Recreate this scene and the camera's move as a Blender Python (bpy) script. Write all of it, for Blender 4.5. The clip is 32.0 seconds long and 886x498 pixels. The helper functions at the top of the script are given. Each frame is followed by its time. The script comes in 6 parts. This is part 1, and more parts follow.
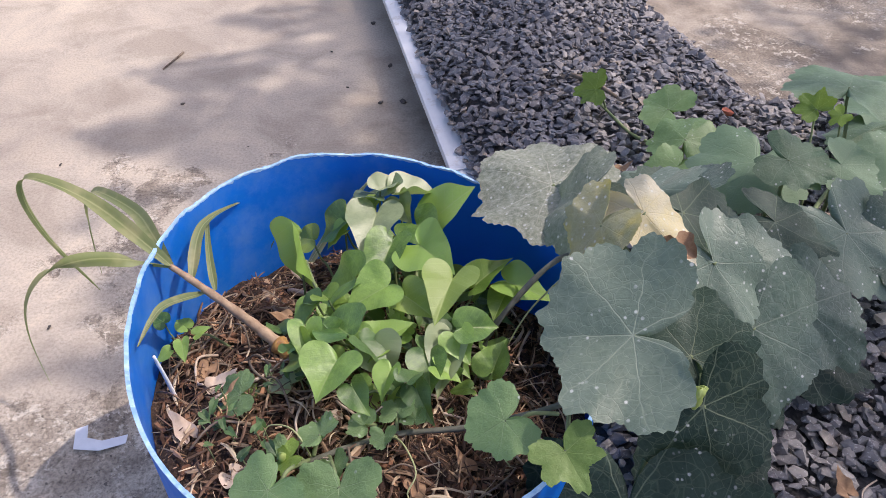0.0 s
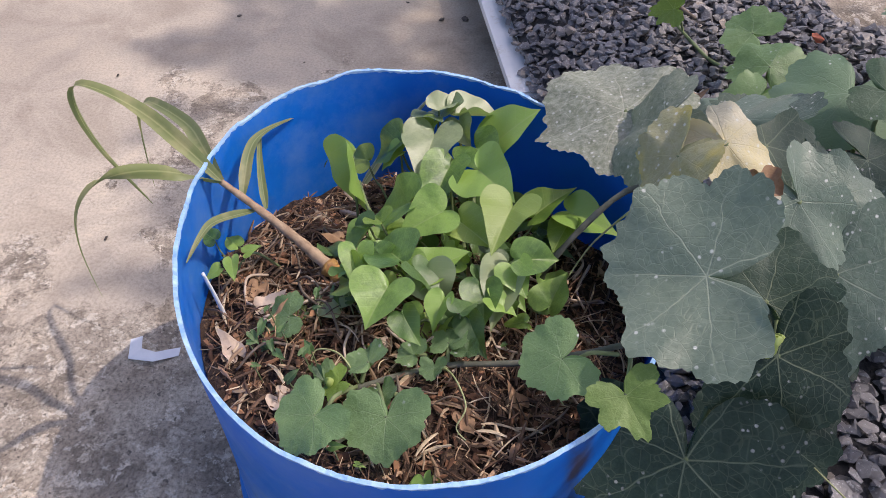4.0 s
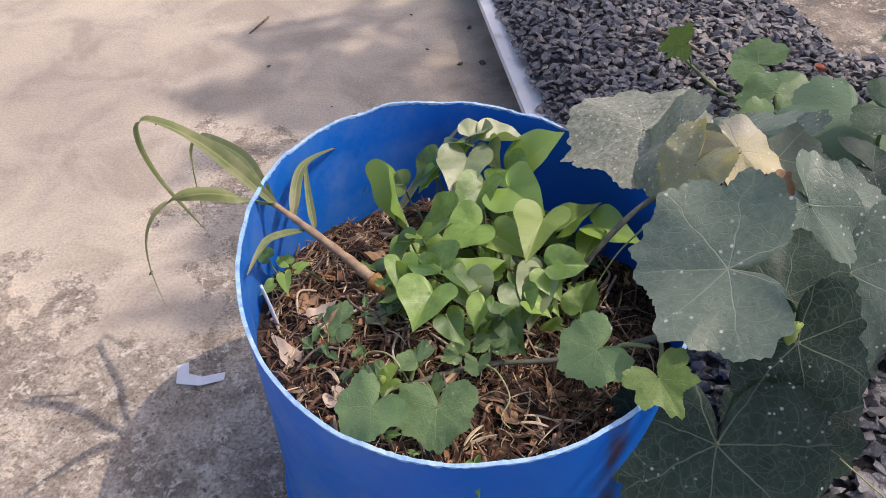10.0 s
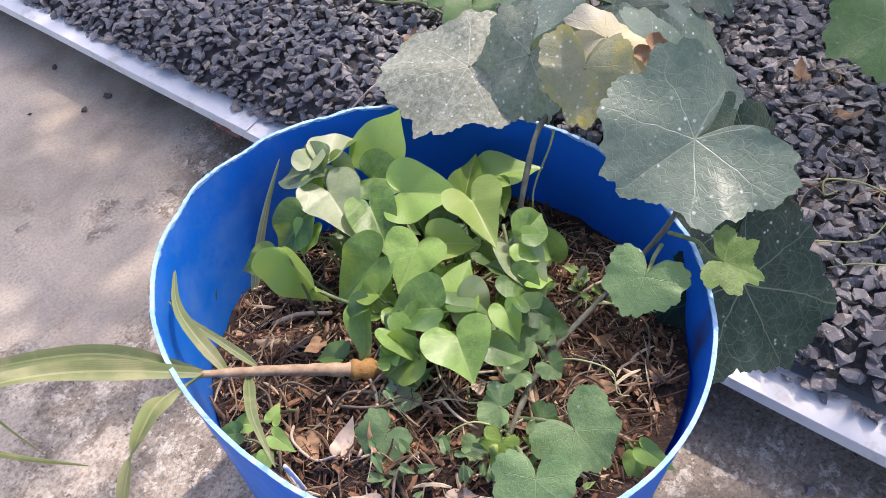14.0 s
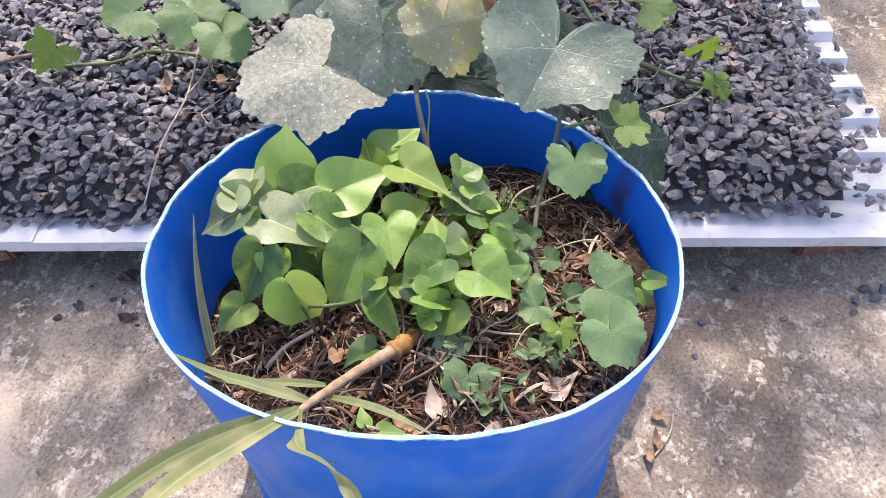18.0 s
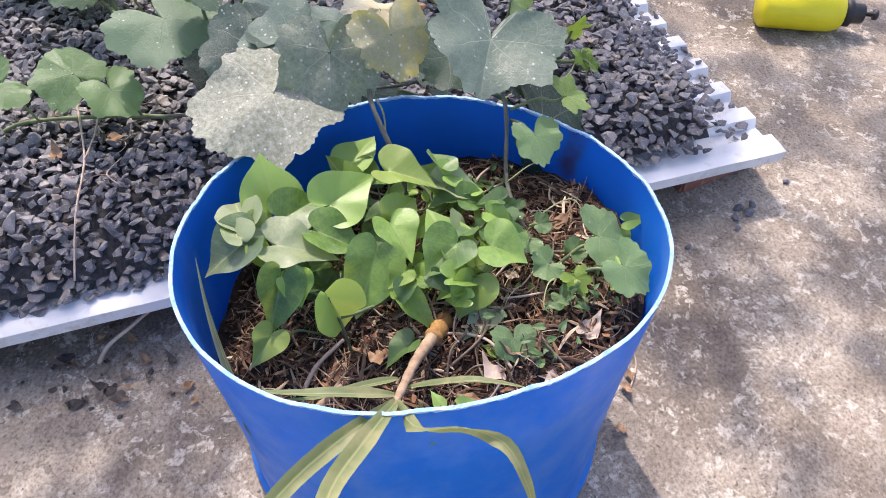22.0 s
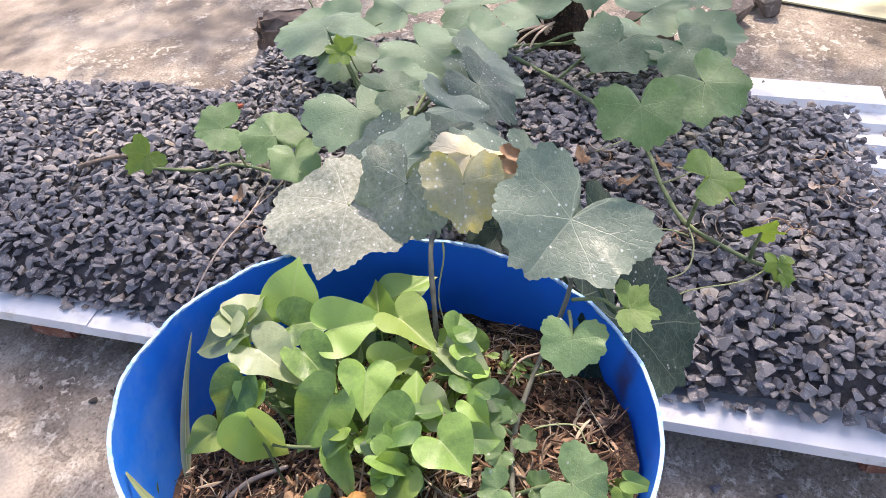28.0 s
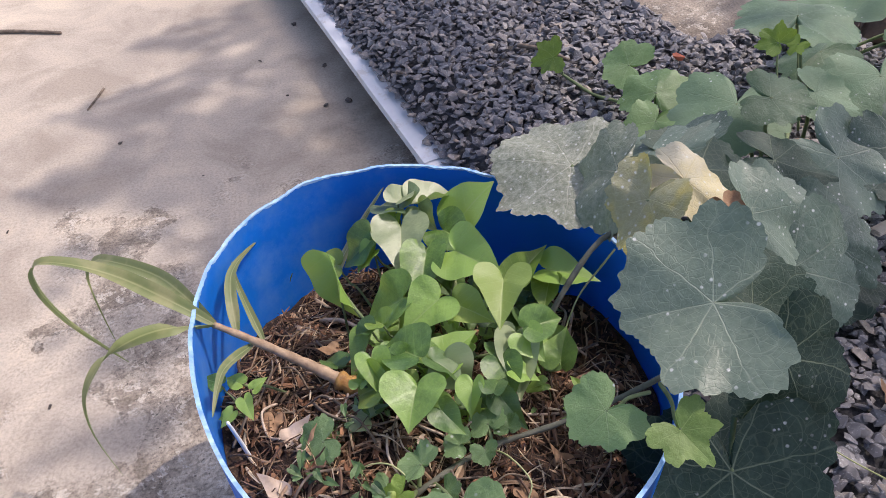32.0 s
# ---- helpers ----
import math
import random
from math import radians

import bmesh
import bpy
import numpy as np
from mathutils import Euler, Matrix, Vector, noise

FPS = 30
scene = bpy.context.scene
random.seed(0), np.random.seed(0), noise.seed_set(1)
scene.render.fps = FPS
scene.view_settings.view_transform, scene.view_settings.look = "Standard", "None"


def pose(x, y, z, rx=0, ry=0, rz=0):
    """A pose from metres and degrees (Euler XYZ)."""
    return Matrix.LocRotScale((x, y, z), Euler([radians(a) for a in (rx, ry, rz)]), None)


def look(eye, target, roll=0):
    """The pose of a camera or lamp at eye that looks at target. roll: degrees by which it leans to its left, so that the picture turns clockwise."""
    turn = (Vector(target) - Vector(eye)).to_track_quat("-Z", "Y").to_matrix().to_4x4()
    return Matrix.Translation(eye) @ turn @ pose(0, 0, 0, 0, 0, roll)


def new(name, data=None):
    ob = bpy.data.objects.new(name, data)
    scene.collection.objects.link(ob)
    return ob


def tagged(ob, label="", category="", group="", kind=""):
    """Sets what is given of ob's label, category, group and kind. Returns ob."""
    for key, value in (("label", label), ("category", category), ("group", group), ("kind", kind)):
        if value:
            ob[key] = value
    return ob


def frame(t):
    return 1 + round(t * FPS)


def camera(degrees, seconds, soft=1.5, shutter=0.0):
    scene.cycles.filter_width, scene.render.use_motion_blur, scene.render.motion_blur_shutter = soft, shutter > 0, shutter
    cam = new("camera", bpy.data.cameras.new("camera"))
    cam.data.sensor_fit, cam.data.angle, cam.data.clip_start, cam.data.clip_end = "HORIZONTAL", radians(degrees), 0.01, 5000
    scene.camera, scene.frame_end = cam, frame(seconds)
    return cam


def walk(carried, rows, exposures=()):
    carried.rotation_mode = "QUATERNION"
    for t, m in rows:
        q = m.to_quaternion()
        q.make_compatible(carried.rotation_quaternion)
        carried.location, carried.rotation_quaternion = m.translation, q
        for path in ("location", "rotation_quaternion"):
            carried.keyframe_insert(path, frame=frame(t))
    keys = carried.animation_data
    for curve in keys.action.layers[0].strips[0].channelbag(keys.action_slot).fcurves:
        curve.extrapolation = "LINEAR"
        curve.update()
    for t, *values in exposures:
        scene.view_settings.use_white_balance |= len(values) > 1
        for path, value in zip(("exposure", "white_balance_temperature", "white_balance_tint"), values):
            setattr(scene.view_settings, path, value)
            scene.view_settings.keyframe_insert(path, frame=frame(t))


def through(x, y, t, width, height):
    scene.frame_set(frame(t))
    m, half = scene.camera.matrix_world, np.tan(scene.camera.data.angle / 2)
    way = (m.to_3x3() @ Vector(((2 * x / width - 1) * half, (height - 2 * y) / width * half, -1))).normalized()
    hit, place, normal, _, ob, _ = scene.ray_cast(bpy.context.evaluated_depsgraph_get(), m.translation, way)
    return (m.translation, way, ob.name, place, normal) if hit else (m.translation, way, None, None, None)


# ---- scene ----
cam = camera(62.1, 32.0, soft=0.35)
PATH = [
    (0, (0.067, -0.023, 1.073), (0.066, 1.485, -0.241), 1.1),
    (0.5, (0.059, -0.027, 1.066), (-0.008, 1.467, -0.262), 1.3),
    (1, (0.048, -0.027, 1.066), (-0.093, 1.443, -0.283), 1.1),
    (1.5, (0.05, 0.005, 1.064), (-0.093, 1.448, -0.313), -0.4),
    (2, (0.052, 0.073, 1.059), (-0.116, 1.46, -0.372), -2.8),
    (2.5, (0.055, 0.15, 1.032), (-0.148, 1.44, -0.482), -2.8),
    (4.5, (0.065, -0.055, 1.055), (-0.023, 1.372, -0.343), 0.6),
    (5, (0.108, -0.108, 1.075), (0.072, 1.387, -0.254), 0.5),
    (5.5, (0.223, -0.166, 1.075), (0.173, 1.341, -0.24), 1.2),
    (6, (0.324, -0.228, 1.063), (0.111, 1.281, -0.232), -1.9),
    (6.5, (0.342, -0.249, 1.054), (-0.061, 1.191, -0.274), -6.6),
    (7, (0.31, -0.235, 1.056), (-0.063, 1.209, -0.276), -3.4),
    (7.5, (0.268, -0.211, 1.065), (-0.159, 1.246, -0.236), -0.8),
    (8, (0.233, -0.182, 1.053), (-0.217, 1.223, -0.297), -1.6),
    (8.5, (0.184, -0.126, 1.044), (-0.177, 1.242, -0.369), -1.2),
    (9, (0.117, -0.094, 1.057), (-0.239, 1.307, -0.325), -3.1),
    (9.5, (0.078, -0.087, 1.068), (-0.148, 1.384, -0.268), -3.4),
    (10, (0.037, -0.074, 1.057), (-0.14, 1.381, -0.303), -2.7),
    (10.5, (-0.012, 0.0, 1.043), (-0.198, 1.412, -0.361), -2.4),
    (11, (-0.054, 0.101, 1.025), (-0.118, 1.397, -0.496), -2.9),
    (11.5, (-0.077, 0.143, 1.014), (-0.058, 1.323, -0.601), -5.5),
    (12, (-0.164, 0.135, 1.058), (0.064, 1.378, -0.492), -8.7),
    (12.5, (-0.227, 0.125, 1.084), (0.292, 1.355, -0.405), -8.0),
    (13, (-0.277, 0.122, 1.081), (0.386, 1.243, -0.436), -4.4),
    (13.5, (-0.299, 0.13, 1.078), (0.343, 1.247, -0.451), -8.5),
    (14, (-0.279, 0.174, 1.073), (0.438, 1.229, -0.468), -7.8),
    (14.5, (-0.213, 0.282, 1.062), (0.522, 1.125, -0.596), -10.4),
    (16.5, (-0.414, 0.446, 1.095), (0.669, 0.871, -0.532), 1.5),
    (17, (-0.466, 0.441, 1.1), (0.664, 0.736, -0.523), 4.1),
    (17.5, (-0.492, 0.425, 1.103), (0.685, 0.71, -0.489), 3.4),
    (18, (-0.545, 0.409, 1.117), (0.656, 0.745, -0.446), -2.3),
    (18.5, (-0.613, 0.409, 1.128), (0.674, 0.721, -0.37), -0.6),
    (19, (-0.66, 0.434, 1.128), (0.615, 0.824, -0.362), -3.6),
    (19.5, (-0.645, 0.515, 1.123), (0.611, 0.774, -0.411), -2.7),
    (20, (-0.629, 0.602, 1.12), (0.654, 0.601, -0.414), 0.5),
    (20.5, (-0.642, 0.637, 1.116), (0.625, 0.539, -0.429), 1.7),
    (21, (-0.638, 0.637, 1.108), (0.574, 0.457, -0.473), 3.7),
    (21.5, (-0.641, 0.637, 1.125), (0.642, 0.445, -0.398), 0.9),
    (22, (-0.638, 0.644, 1.131), (0.655, 0.479, -0.386), 2.1),
    (22.5, (-0.628, 0.643, 1.126), (0.656, 0.492, -0.401), 2.6),
    (23, (-0.592, 0.63, 1.116), (0.621, 0.495, -0.469), 3.8),
    (23.5, (-0.506, 0.544, 1.107), (0.753, 0.571, -0.446), 0.0),
    (24, (-0.454, 0.481, 1.104), (0.69, 0.785, -0.508), -3.8),
    (24.5, (-0.436, 0.442, 1.089), (0.629, 0.87, -0.549), -3.2),
    (25, (-0.425, 0.428, 1.059), (0.567, 0.819, -0.633), -1.6),
    (25.5, (-0.474, 0.421, 1.083), (0.626, 0.784, -0.547), -2.4),
    (26, (-0.575, 0.402, 1.142), (0.748, 0.863, -0.286), -0.4),
    (26.5, (-0.634, 0.369, 1.181), (0.877, 0.841, -0.042), 1.4),
    (28.5, (-0.347, 0.267, 1.106), (0.84, 1.088, -0.28), -3.7),
    (29, (-0.261, 0.287, 1.082), (0.766, 1.032, -0.464), 1.8),
    (29.5, (-0.18, 0.306, 1.063), (0.721, 0.97, -0.595), 5.2),
    (30, (-0.098, 0.265, 1.052), (0.721, 1.171, -0.532), -0.6),
    (30.5, (-0.056, 0.182, 1.067), (0.458, 1.43, -0.409), -1.3),
    (31, (-0.03, 0.127, 1.064), (0.158, 1.489, -0.388), -5.2),
    (31.5, (-0.052, 0.094, 1.072), (0.163, 1.462, -0.371), -5.1),
    (32, (-0.074, 0.025, 1.096), (0.123, 1.47, -0.272), -4.8),
]
LIGHTER = [(0, 0.45, 6750), (2, 0.25, 6850), (5, 0.41, 6850), (6, 0.63, 7000), (6.5, 0.65, 7020), (7.5, 0.47, 7020), (9, 0.23, 7000), (10, 0.27, 7100), (11, 0.27, 7100), (12, 0.49, 6750), (13, 0.79, 6700), (14, 0.86, 6850), (17, 1.10, 7000), (22, 0.98, 6800), (24.5, 1.17, 6750), (26.5, 1.05, 6800), (29, 1.31, 7350), (30, 1.40, 7350), (30.7, 0.74, 7000), (31.3, 0.51, 6850), (32, 0.41, 6800)]
walk(cam, [(t, look(eye, target, roll)) for t, eye, target, roll in PATH], [(t, s, k, 20) for t, s, k in LIGHTER])

# ---- light ----
SUN = Vector((0.545, 0.136, 0.827))
world = bpy.data.worlds.new("world")
scene.world = world
world.use_nodes = True
wn = world.node_tree.nodes
sky = wn.new("ShaderNodeTexSky")
sky.sky_type, sky.sun_disc = "NISHITA", False
sky.sun_elevation, sky.sun_rotation = radians(55.8), radians(76)
sky.air_density, sky.dust_density = 0.8, 2.5
world.node_tree.links.new(sky.outputs[0], wn["Background"].inputs[0])
wn["Background"].inputs[1].default_value = 0.188
sun = new("sun", bpy.data.lights.new("sun", "SUN"))
sun.data.energy, sun.data.angle, sun.data.color = 2.15, radians(0.7), (1.0, 0.95, 0.88)
sun.matrix_world = look(SUN * 20, (0, 0, 0))


# ---- materials ----
class Mat:
    """A node material with short calls for the nodes that it needs."""

    def __init__(self, name, rough=0.7, metal=0.0):
        self.m = bpy.data.materials.new(name)
        self.m.use_nodes = True
        self.t = self.m.node_tree
        self.b = self.t.nodes["Principled BSDF"]
        self.b.inputs["Roughness"].default_value = rough
        self.b.inputs["Metallic"].default_value = metal

    def node(self, kind, **ins):
        n = self.t.nodes.new(kind)
        for k, v in ins.items():
            self.put(n.inputs[k], v)
        return n

    def put(self, socket, v):
        if isinstance(v, bpy.types.NodeSocket):
            self.t.links.new(v, socket)
        elif isinstance(v, (tuple, list)) and socket.type == "RGBA":
            socket.default_value = (*v[:3], 1.0)
        else:
            socket.default_value = v

    def math(self, op, a, b=0.0, c=0.0):
        n = self.t.nodes.new("ShaderNodeMath")
        n.operation = op
        for s, v in zip(n.inputs, (a, b, c)):
            self.put(s, v)
        return n.outputs[0]

    def pos(self):
        return self.node("ShaderNodeNewGeometry").outputs["Position"]

    def obj(self):
        return self.node("ShaderNodeTexCoord").outputs["Object"]

    def uv(self):
        n = self.node("ShaderNodeSeparateXYZ", Vector=self.node("ShaderNodeTexCoord").outputs["UV"])
        return n.outputs[0], n.outputs[1]

    def noise(self, vec, scale, detail=3.0, rough=0.55, warp=0.0):
        return self.node("ShaderNodeTexNoise", Vector=vec, Scale=scale, Detail=detail, Roughness=rough, Distortion=warp).outputs[0]

    def cells(self, vec, scale, feature="F1", rnd=1.0):
        n = self.t.nodes.new("ShaderNodeTexVoronoi")
        n.feature = feature
        self.put(n.inputs["Vector"], vec)
        n.inputs["Scale"].default_value = scale
        n.inputs["Randomness"].default_value = rnd
        return n.outputs["Distance"]

    def ramp(self, fac, *stops):
        n = self.t.nodes.new("ShaderNodeValToRGB")
        self.put(n.inputs[0], fac)
        e = n.color_ramp.elements
        while len(e) < len(stops):
            e.new(0.5)
        for el, (p, col) in zip(e, stops):
            el.position = p
            el.color = (col, col, col, 1) if isinstance(col, (int, float)) else (*col, 1)
        return n.outputs[0]

    def mix(self, fac, a, b, mode="MIX"):
        n = self.t.nodes.new("ShaderNodeMix")
        n.data_type, n.blend_type = "RGBA", mode
        self.put(n.inputs[0], fac)
        self.put(n.inputs[6], a)
        self.put(n.inputs[7], b)
        return n.outputs[2]

    def rnd(self):
        return self.node("ShaderNodeObjectInfo").outputs["Random"]

    def island(self):
        return self.node("ShaderNodeNewGeometry").outputs["Random Per Island"]

    def color(self, c):
        self.put(self.b.inputs["Base Color"], c)
        return self

    def rough(self, r):
        self.put(self.b.inputs["Roughness"], r)
        return self

    def bump(self, h, strength=0.4, dist=0.005):
        n = self.node("ShaderNodeBump", Height=h, Strength=strength, Distance=dist)
        self.put(self.b.inputs["Normal"], n.outputs[0])
        return self

    def thin(self, col, fac=0.3):
        """Lets light through, as a leaf does."""
        tr = self.node("ShaderNodeBsdfTranslucent", Color=col)
        mx = self.node("ShaderNodeMixShader")
        mx.inputs[0].default_value = fac
        self.t.links.new(self.b.outputs[0], mx.inputs[1])
        self.t.links.new(tr.outputs[0], mx.inputs[2])
        self.t.links.new(mx.outputs[0], self.t.nodes["Material Output"].inputs[0])
        return self


def concrete():
    """Yard concrete: a trowelled skin that flakes off towards the barrel, brown worn sand below it."""
    a = Mat("worn_concrete", 0.9)
    p = a.pos()
    x, y, _ = a.node("ShaderNodeSeparateXYZ", Vector=p).outputs
    big = a.noise(p, 0.9, 3, 0.55)
    mid = a.noise(p, 4.2, 6, 0.65, 0.6)
    fine = a.noise(p, 30.0, 8, 0.75, 0.4)
    speck = a.noise(p, 150.0, 4, 0.7)
    grit = a.noise(p, 420.0, 2, 0.6)
    mott = a.noise(p, 11.0, 9, 0.72, 0.5)
    lean = a.math("ADD", a.math("MULTIPLY", y, -0.30), a.math("MULTIPLY", x, 0.20))
    worn = a.ramp(a.math("ADD", a.noise(p, 1.7, 4, 0.6), lean), (-0.36, 0.0), (0.04, 1.0))
    skin = a.ramp(a.math("SUBTRACT", a.math("MULTIPLY", a.noise(p, 15.0, 9, 0.66, 0.2), 2.4), a.math("MULTIPLY", worn, 0.92)), (0.43, 0.0), (0.46, 1.0))
    top = a.ramp(big, (0.34, (0.38, 0.33, 0.275)), (0.5, (0.48, 0.42, 0.345)), (0.64, (0.58, 0.505, 0.405)))
    top = a.mix(0.55, top, a.ramp(mid, (0.38, (0.66, 0.62, 0.58)), (0.50, (0.97, 0.96, 0.94)), (0.60, (1.18, 1.15, 1.08))), "MULTIPLY")
    sand = a.ramp(mott, (0.36, (0.185, 0.155, 0.124)), (0.47, (0.315, 0.268, 0.216)), (0.58, (0.44, 0.385, 0.315)), (0.66, (0.54, 0.485, 0.41)))
    sand = a.mix(0.6, sand, a.ramp(mid, (0.38, (0.62, 0.60, 0.58)), (0.50, (1.0, 0.99, 0.97)), (0.60, (1.30, 1.26, 1.18))), "MULTIPLY")
    c = a.mix(skin, sand, top)
    grime = a.ramp(a.math("ADD", a.math("ADD", a.math("MULTIPLY", x, 0.974), a.math("MULTIPLY", y, -0.1)), a.math("MULTIPLY", a.noise(p, 2.2, 4, 0.6), 0.9)), (0.0, 0.0), (0.36, 0.85))
    c = a.mix(grime, c, a.ramp(a.noise(p, 3.0, 6, 0.68), (0.41, (0.150, 0.120, 0.092)), (0.50, (0.275, 0.228, 0.176)), (0.60, (0.42, 0.36, 0.285))))
    # pale crusts that cling to the worn ground, and darker scuffs
    crust = a.math("MULTIPLY", a.ramp(a.noise(p, 38.0, 8, 0.70, 0.3), (0.54, 0.0), (0.56, 1.0)), a.math("MULTIPLY", worn, a.ramp(a.noise(p, 7.0, 4, 0.65), (0.42, 0.0), (0.54, 0.9))))
    c = a.mix(crust, c, (0.60, 0.545, 0.46))
    scuff = a.math("MULTIPLY", a.ramp(fine, (0.54, 0.0), (0.58, 0.75)), a.math("MULTIPLY", worn, a.ramp(a.noise(p, 5.5, 4, 0.6), (0.44, 0.0), (0.56, 0.9))))
    c = a.mix(scuff, c, (0.155, 0.130, 0.105))
    c = a.mix(a.math("ADD", 0.38, a.math("MULTIPLY", worn, 0.55)), c, a.ramp(speck, (0.36, (0.55, 0.53, 0.51)), (0.50, (1.0, 1.0, 1.0)), (0.64, (1.30, 1.28, 1.24))), "MULTIPLY")
    c = a.mix(a.math("MULTIPLY", a.ramp(grit, (0.33, 0.18), (0.62, 0.0)), worn), c, (0.12, 0.105, 0.09))
    c = a.mix(a.math("MULTIPLY", a.ramp(a.noise(p, 95.0, 2), (0.66, 0.0), (0.70, 0.8)), worn), c, (0.07, 0.06, 0.05))
    a.color(c)
    h = a.math("ADD", a.math("ADD", a.math("MULTIPLY", skin, 0.35), a.math("MULTIPLY", crust, 0.4)), a.math("ADD", a.math("MULTIPLY", fine, 0.5), a.math("MULTIPLY", speck, 0.5)))
    return a.bump(h, 0.5, 0.004).m


def blue_plastic():
    a = Mat("blue_plastic", 0.36)
    a.b.inputs["Specular IOR Level"].default_value = 0.2
    p = a.pos()
    n = a.noise(p, 7.0, 4)
    c = a.mix(n, (0.0, 0.160, 0.62), (0.0, 0.215, 0.78))
    s = a.node("ShaderNodeSeparateXYZ", Vector=p)
    x, y, z = s.outputs
    # mud smears low on the wall and a run-down stain below the vine
    along = a.math("SUBTRACT", a.math("ADD", x, a.math("MULTIPLY", a.noise(p, 14.0, 3), 0.03)), 0.168)
    side = a.math("LESS_THAN", y, 0.52)
    run = a.math("MULTIPLY", a.ramp(a.math("ABSOLUTE", along), (0.006, 1.0), (0.017, 0.0)), side)
    low = a.ramp(z, (0.10, 1.0), (0.30, 0.0))
    smear = a.math("MULTIPLY", a.ramp(a.noise(p, 11.0, 5, 0.7), (0.56, 0.0), (0.68, 0.75)), a.math("MULTIPLY", low, side))
    spot = None
    for sx, sz, rad in ((0.030, 0.302, 0.017), (0.033, 0.270, 0.017), (0.122, 0.286, 0.020), (0.142, 0.262, 0.022)):
        dx = a.math("ADD", a.math("SUBTRACT", x, sx), a.math("MULTIPLY", a.math("SUBTRACT", a.noise(p, 17.0, 4, 0.7), 0.5), 0.09))
        dz = a.math("ADD", a.math("SUBTRACT", z, sz), a.math("MULTIPLY", a.math("SUBTRACT", a.noise(p, 23.0, 4, 0.7), 0.5), 0.09))
        ds = a.math("SQRT", a.math("ADD", a.math("MULTIPLY", dx, dx), a.math("MULTIPLY", a.math("MULTIPLY", dz, dz), 0.55)))
        one = a.math("MULTIPLY", a.ramp(a.math("DIVIDE", ds, rad), (0.2, 1.0), (1.0, 0.0)), side)
        spot = one if spot is None else a.math("MAXIMUM", spot, one)
    spot = a.math("MULTIPLY", spot, a.ramp(a.noise(p, 42.0, 5, 0.7), (0.38, 0.2), (0.52, 0.95)))
    c = a.mix(spot, c, (0.25, 0.235, 0.19))
    c = a.mix(a.math("MULTIPLY", run, a.ramp(a.noise(p, 25.0, 4), (0.38, 0.35), (0.60, 0.95))), c, (0.070, 0.048, 0.034))
    c = a.mix(smear, c, (0.16, 0.125, 0.10))
    mp = a.node("ShaderNodeMapping", Vector=p)
    mp.inputs["Scale"].default_value = (1.0, 1.0, 5.0)
    scr = a.ramp(a.noise(mp.outputs[0], 55.0, 4, 0.7), (0.66, 0.0), (0.72, 0.15))
    c = a.mix(scr, c, (0.22, 0.40, 0.72))
    # sun glare on the -x side of the wall, painted as pale noisy patches
    wall_glare = a.math("MULTIPLY", a.ramp(x, (-0.30, 1.0), (-0.17, 0.05)), a.ramp(a.noise(p, 11.0, 7, 0.70), (0.42, 0.0), (0.66, 0.32)))
    c = a.mix(wall_glare, c, (0.24, 0.42, 0.66))
    a.color(c).rough(a.ramp(a.noise(p, 20.0, 4), (0.3, 0.30), (0.7, 0.52)))
    return a.bump(a.math("ADD", a.noise(p, 30.0, 3), a.math("MULTIPLY", scr, 0.5)), 0.12, 0.004).thin((0.01, 0.30, 0.95), 0.22).m


def plain(name, c1, c2, scale=20.0, rough=0.7, bump=0.3, dist=0.003, metal=0.0, spot=None):
    a = Mat(name, rough, metal)
    p = a.obj()
    n = a.noise(p, scale, 5, 0.62)
    c = a.ramp(n, (0.32, c1), (0.68, c2))
    if spot:
        c = a.mix(a.ramp(a.noise(p, scale * 2.3, 4, 0.7), (0.56, 0.0), (0.66, 0.8)), c, spot)
    a.color(c)
    return a.bump(a.math("ADD", n, a.math("MULTIPLY", a.noise(p, scale * 6, 3), 0.4)), bump, dist).m


def island_mat(name, stops, rough=0.75, scale=70.0, bump=0.5, dist=0.003, speck=None, single=False):
    """Each loose piece of the mesh takes its own tone."""
    a = Mat(name, rough)
    p = a.pos()
    c = a.ramp(a.rnd() if single else a.island(), *stops)
    n = a.noise(p, scale, 4, 0.65)
    c = a.mix(0.75, c, a.ramp(n, (0.3, (0.55, 0.55, 0.56)), (0.7, (1.2, 1.18, 1.15))), "MULTIPLY")
    if speck:
        c = a.mix(a.ramp(a.noise(p, scale * 3.5, 2), (0.60, 0.0), (0.68, 0.6)), c, speck)
    a.color(c)
    return a.bump(n, bump, dist).m


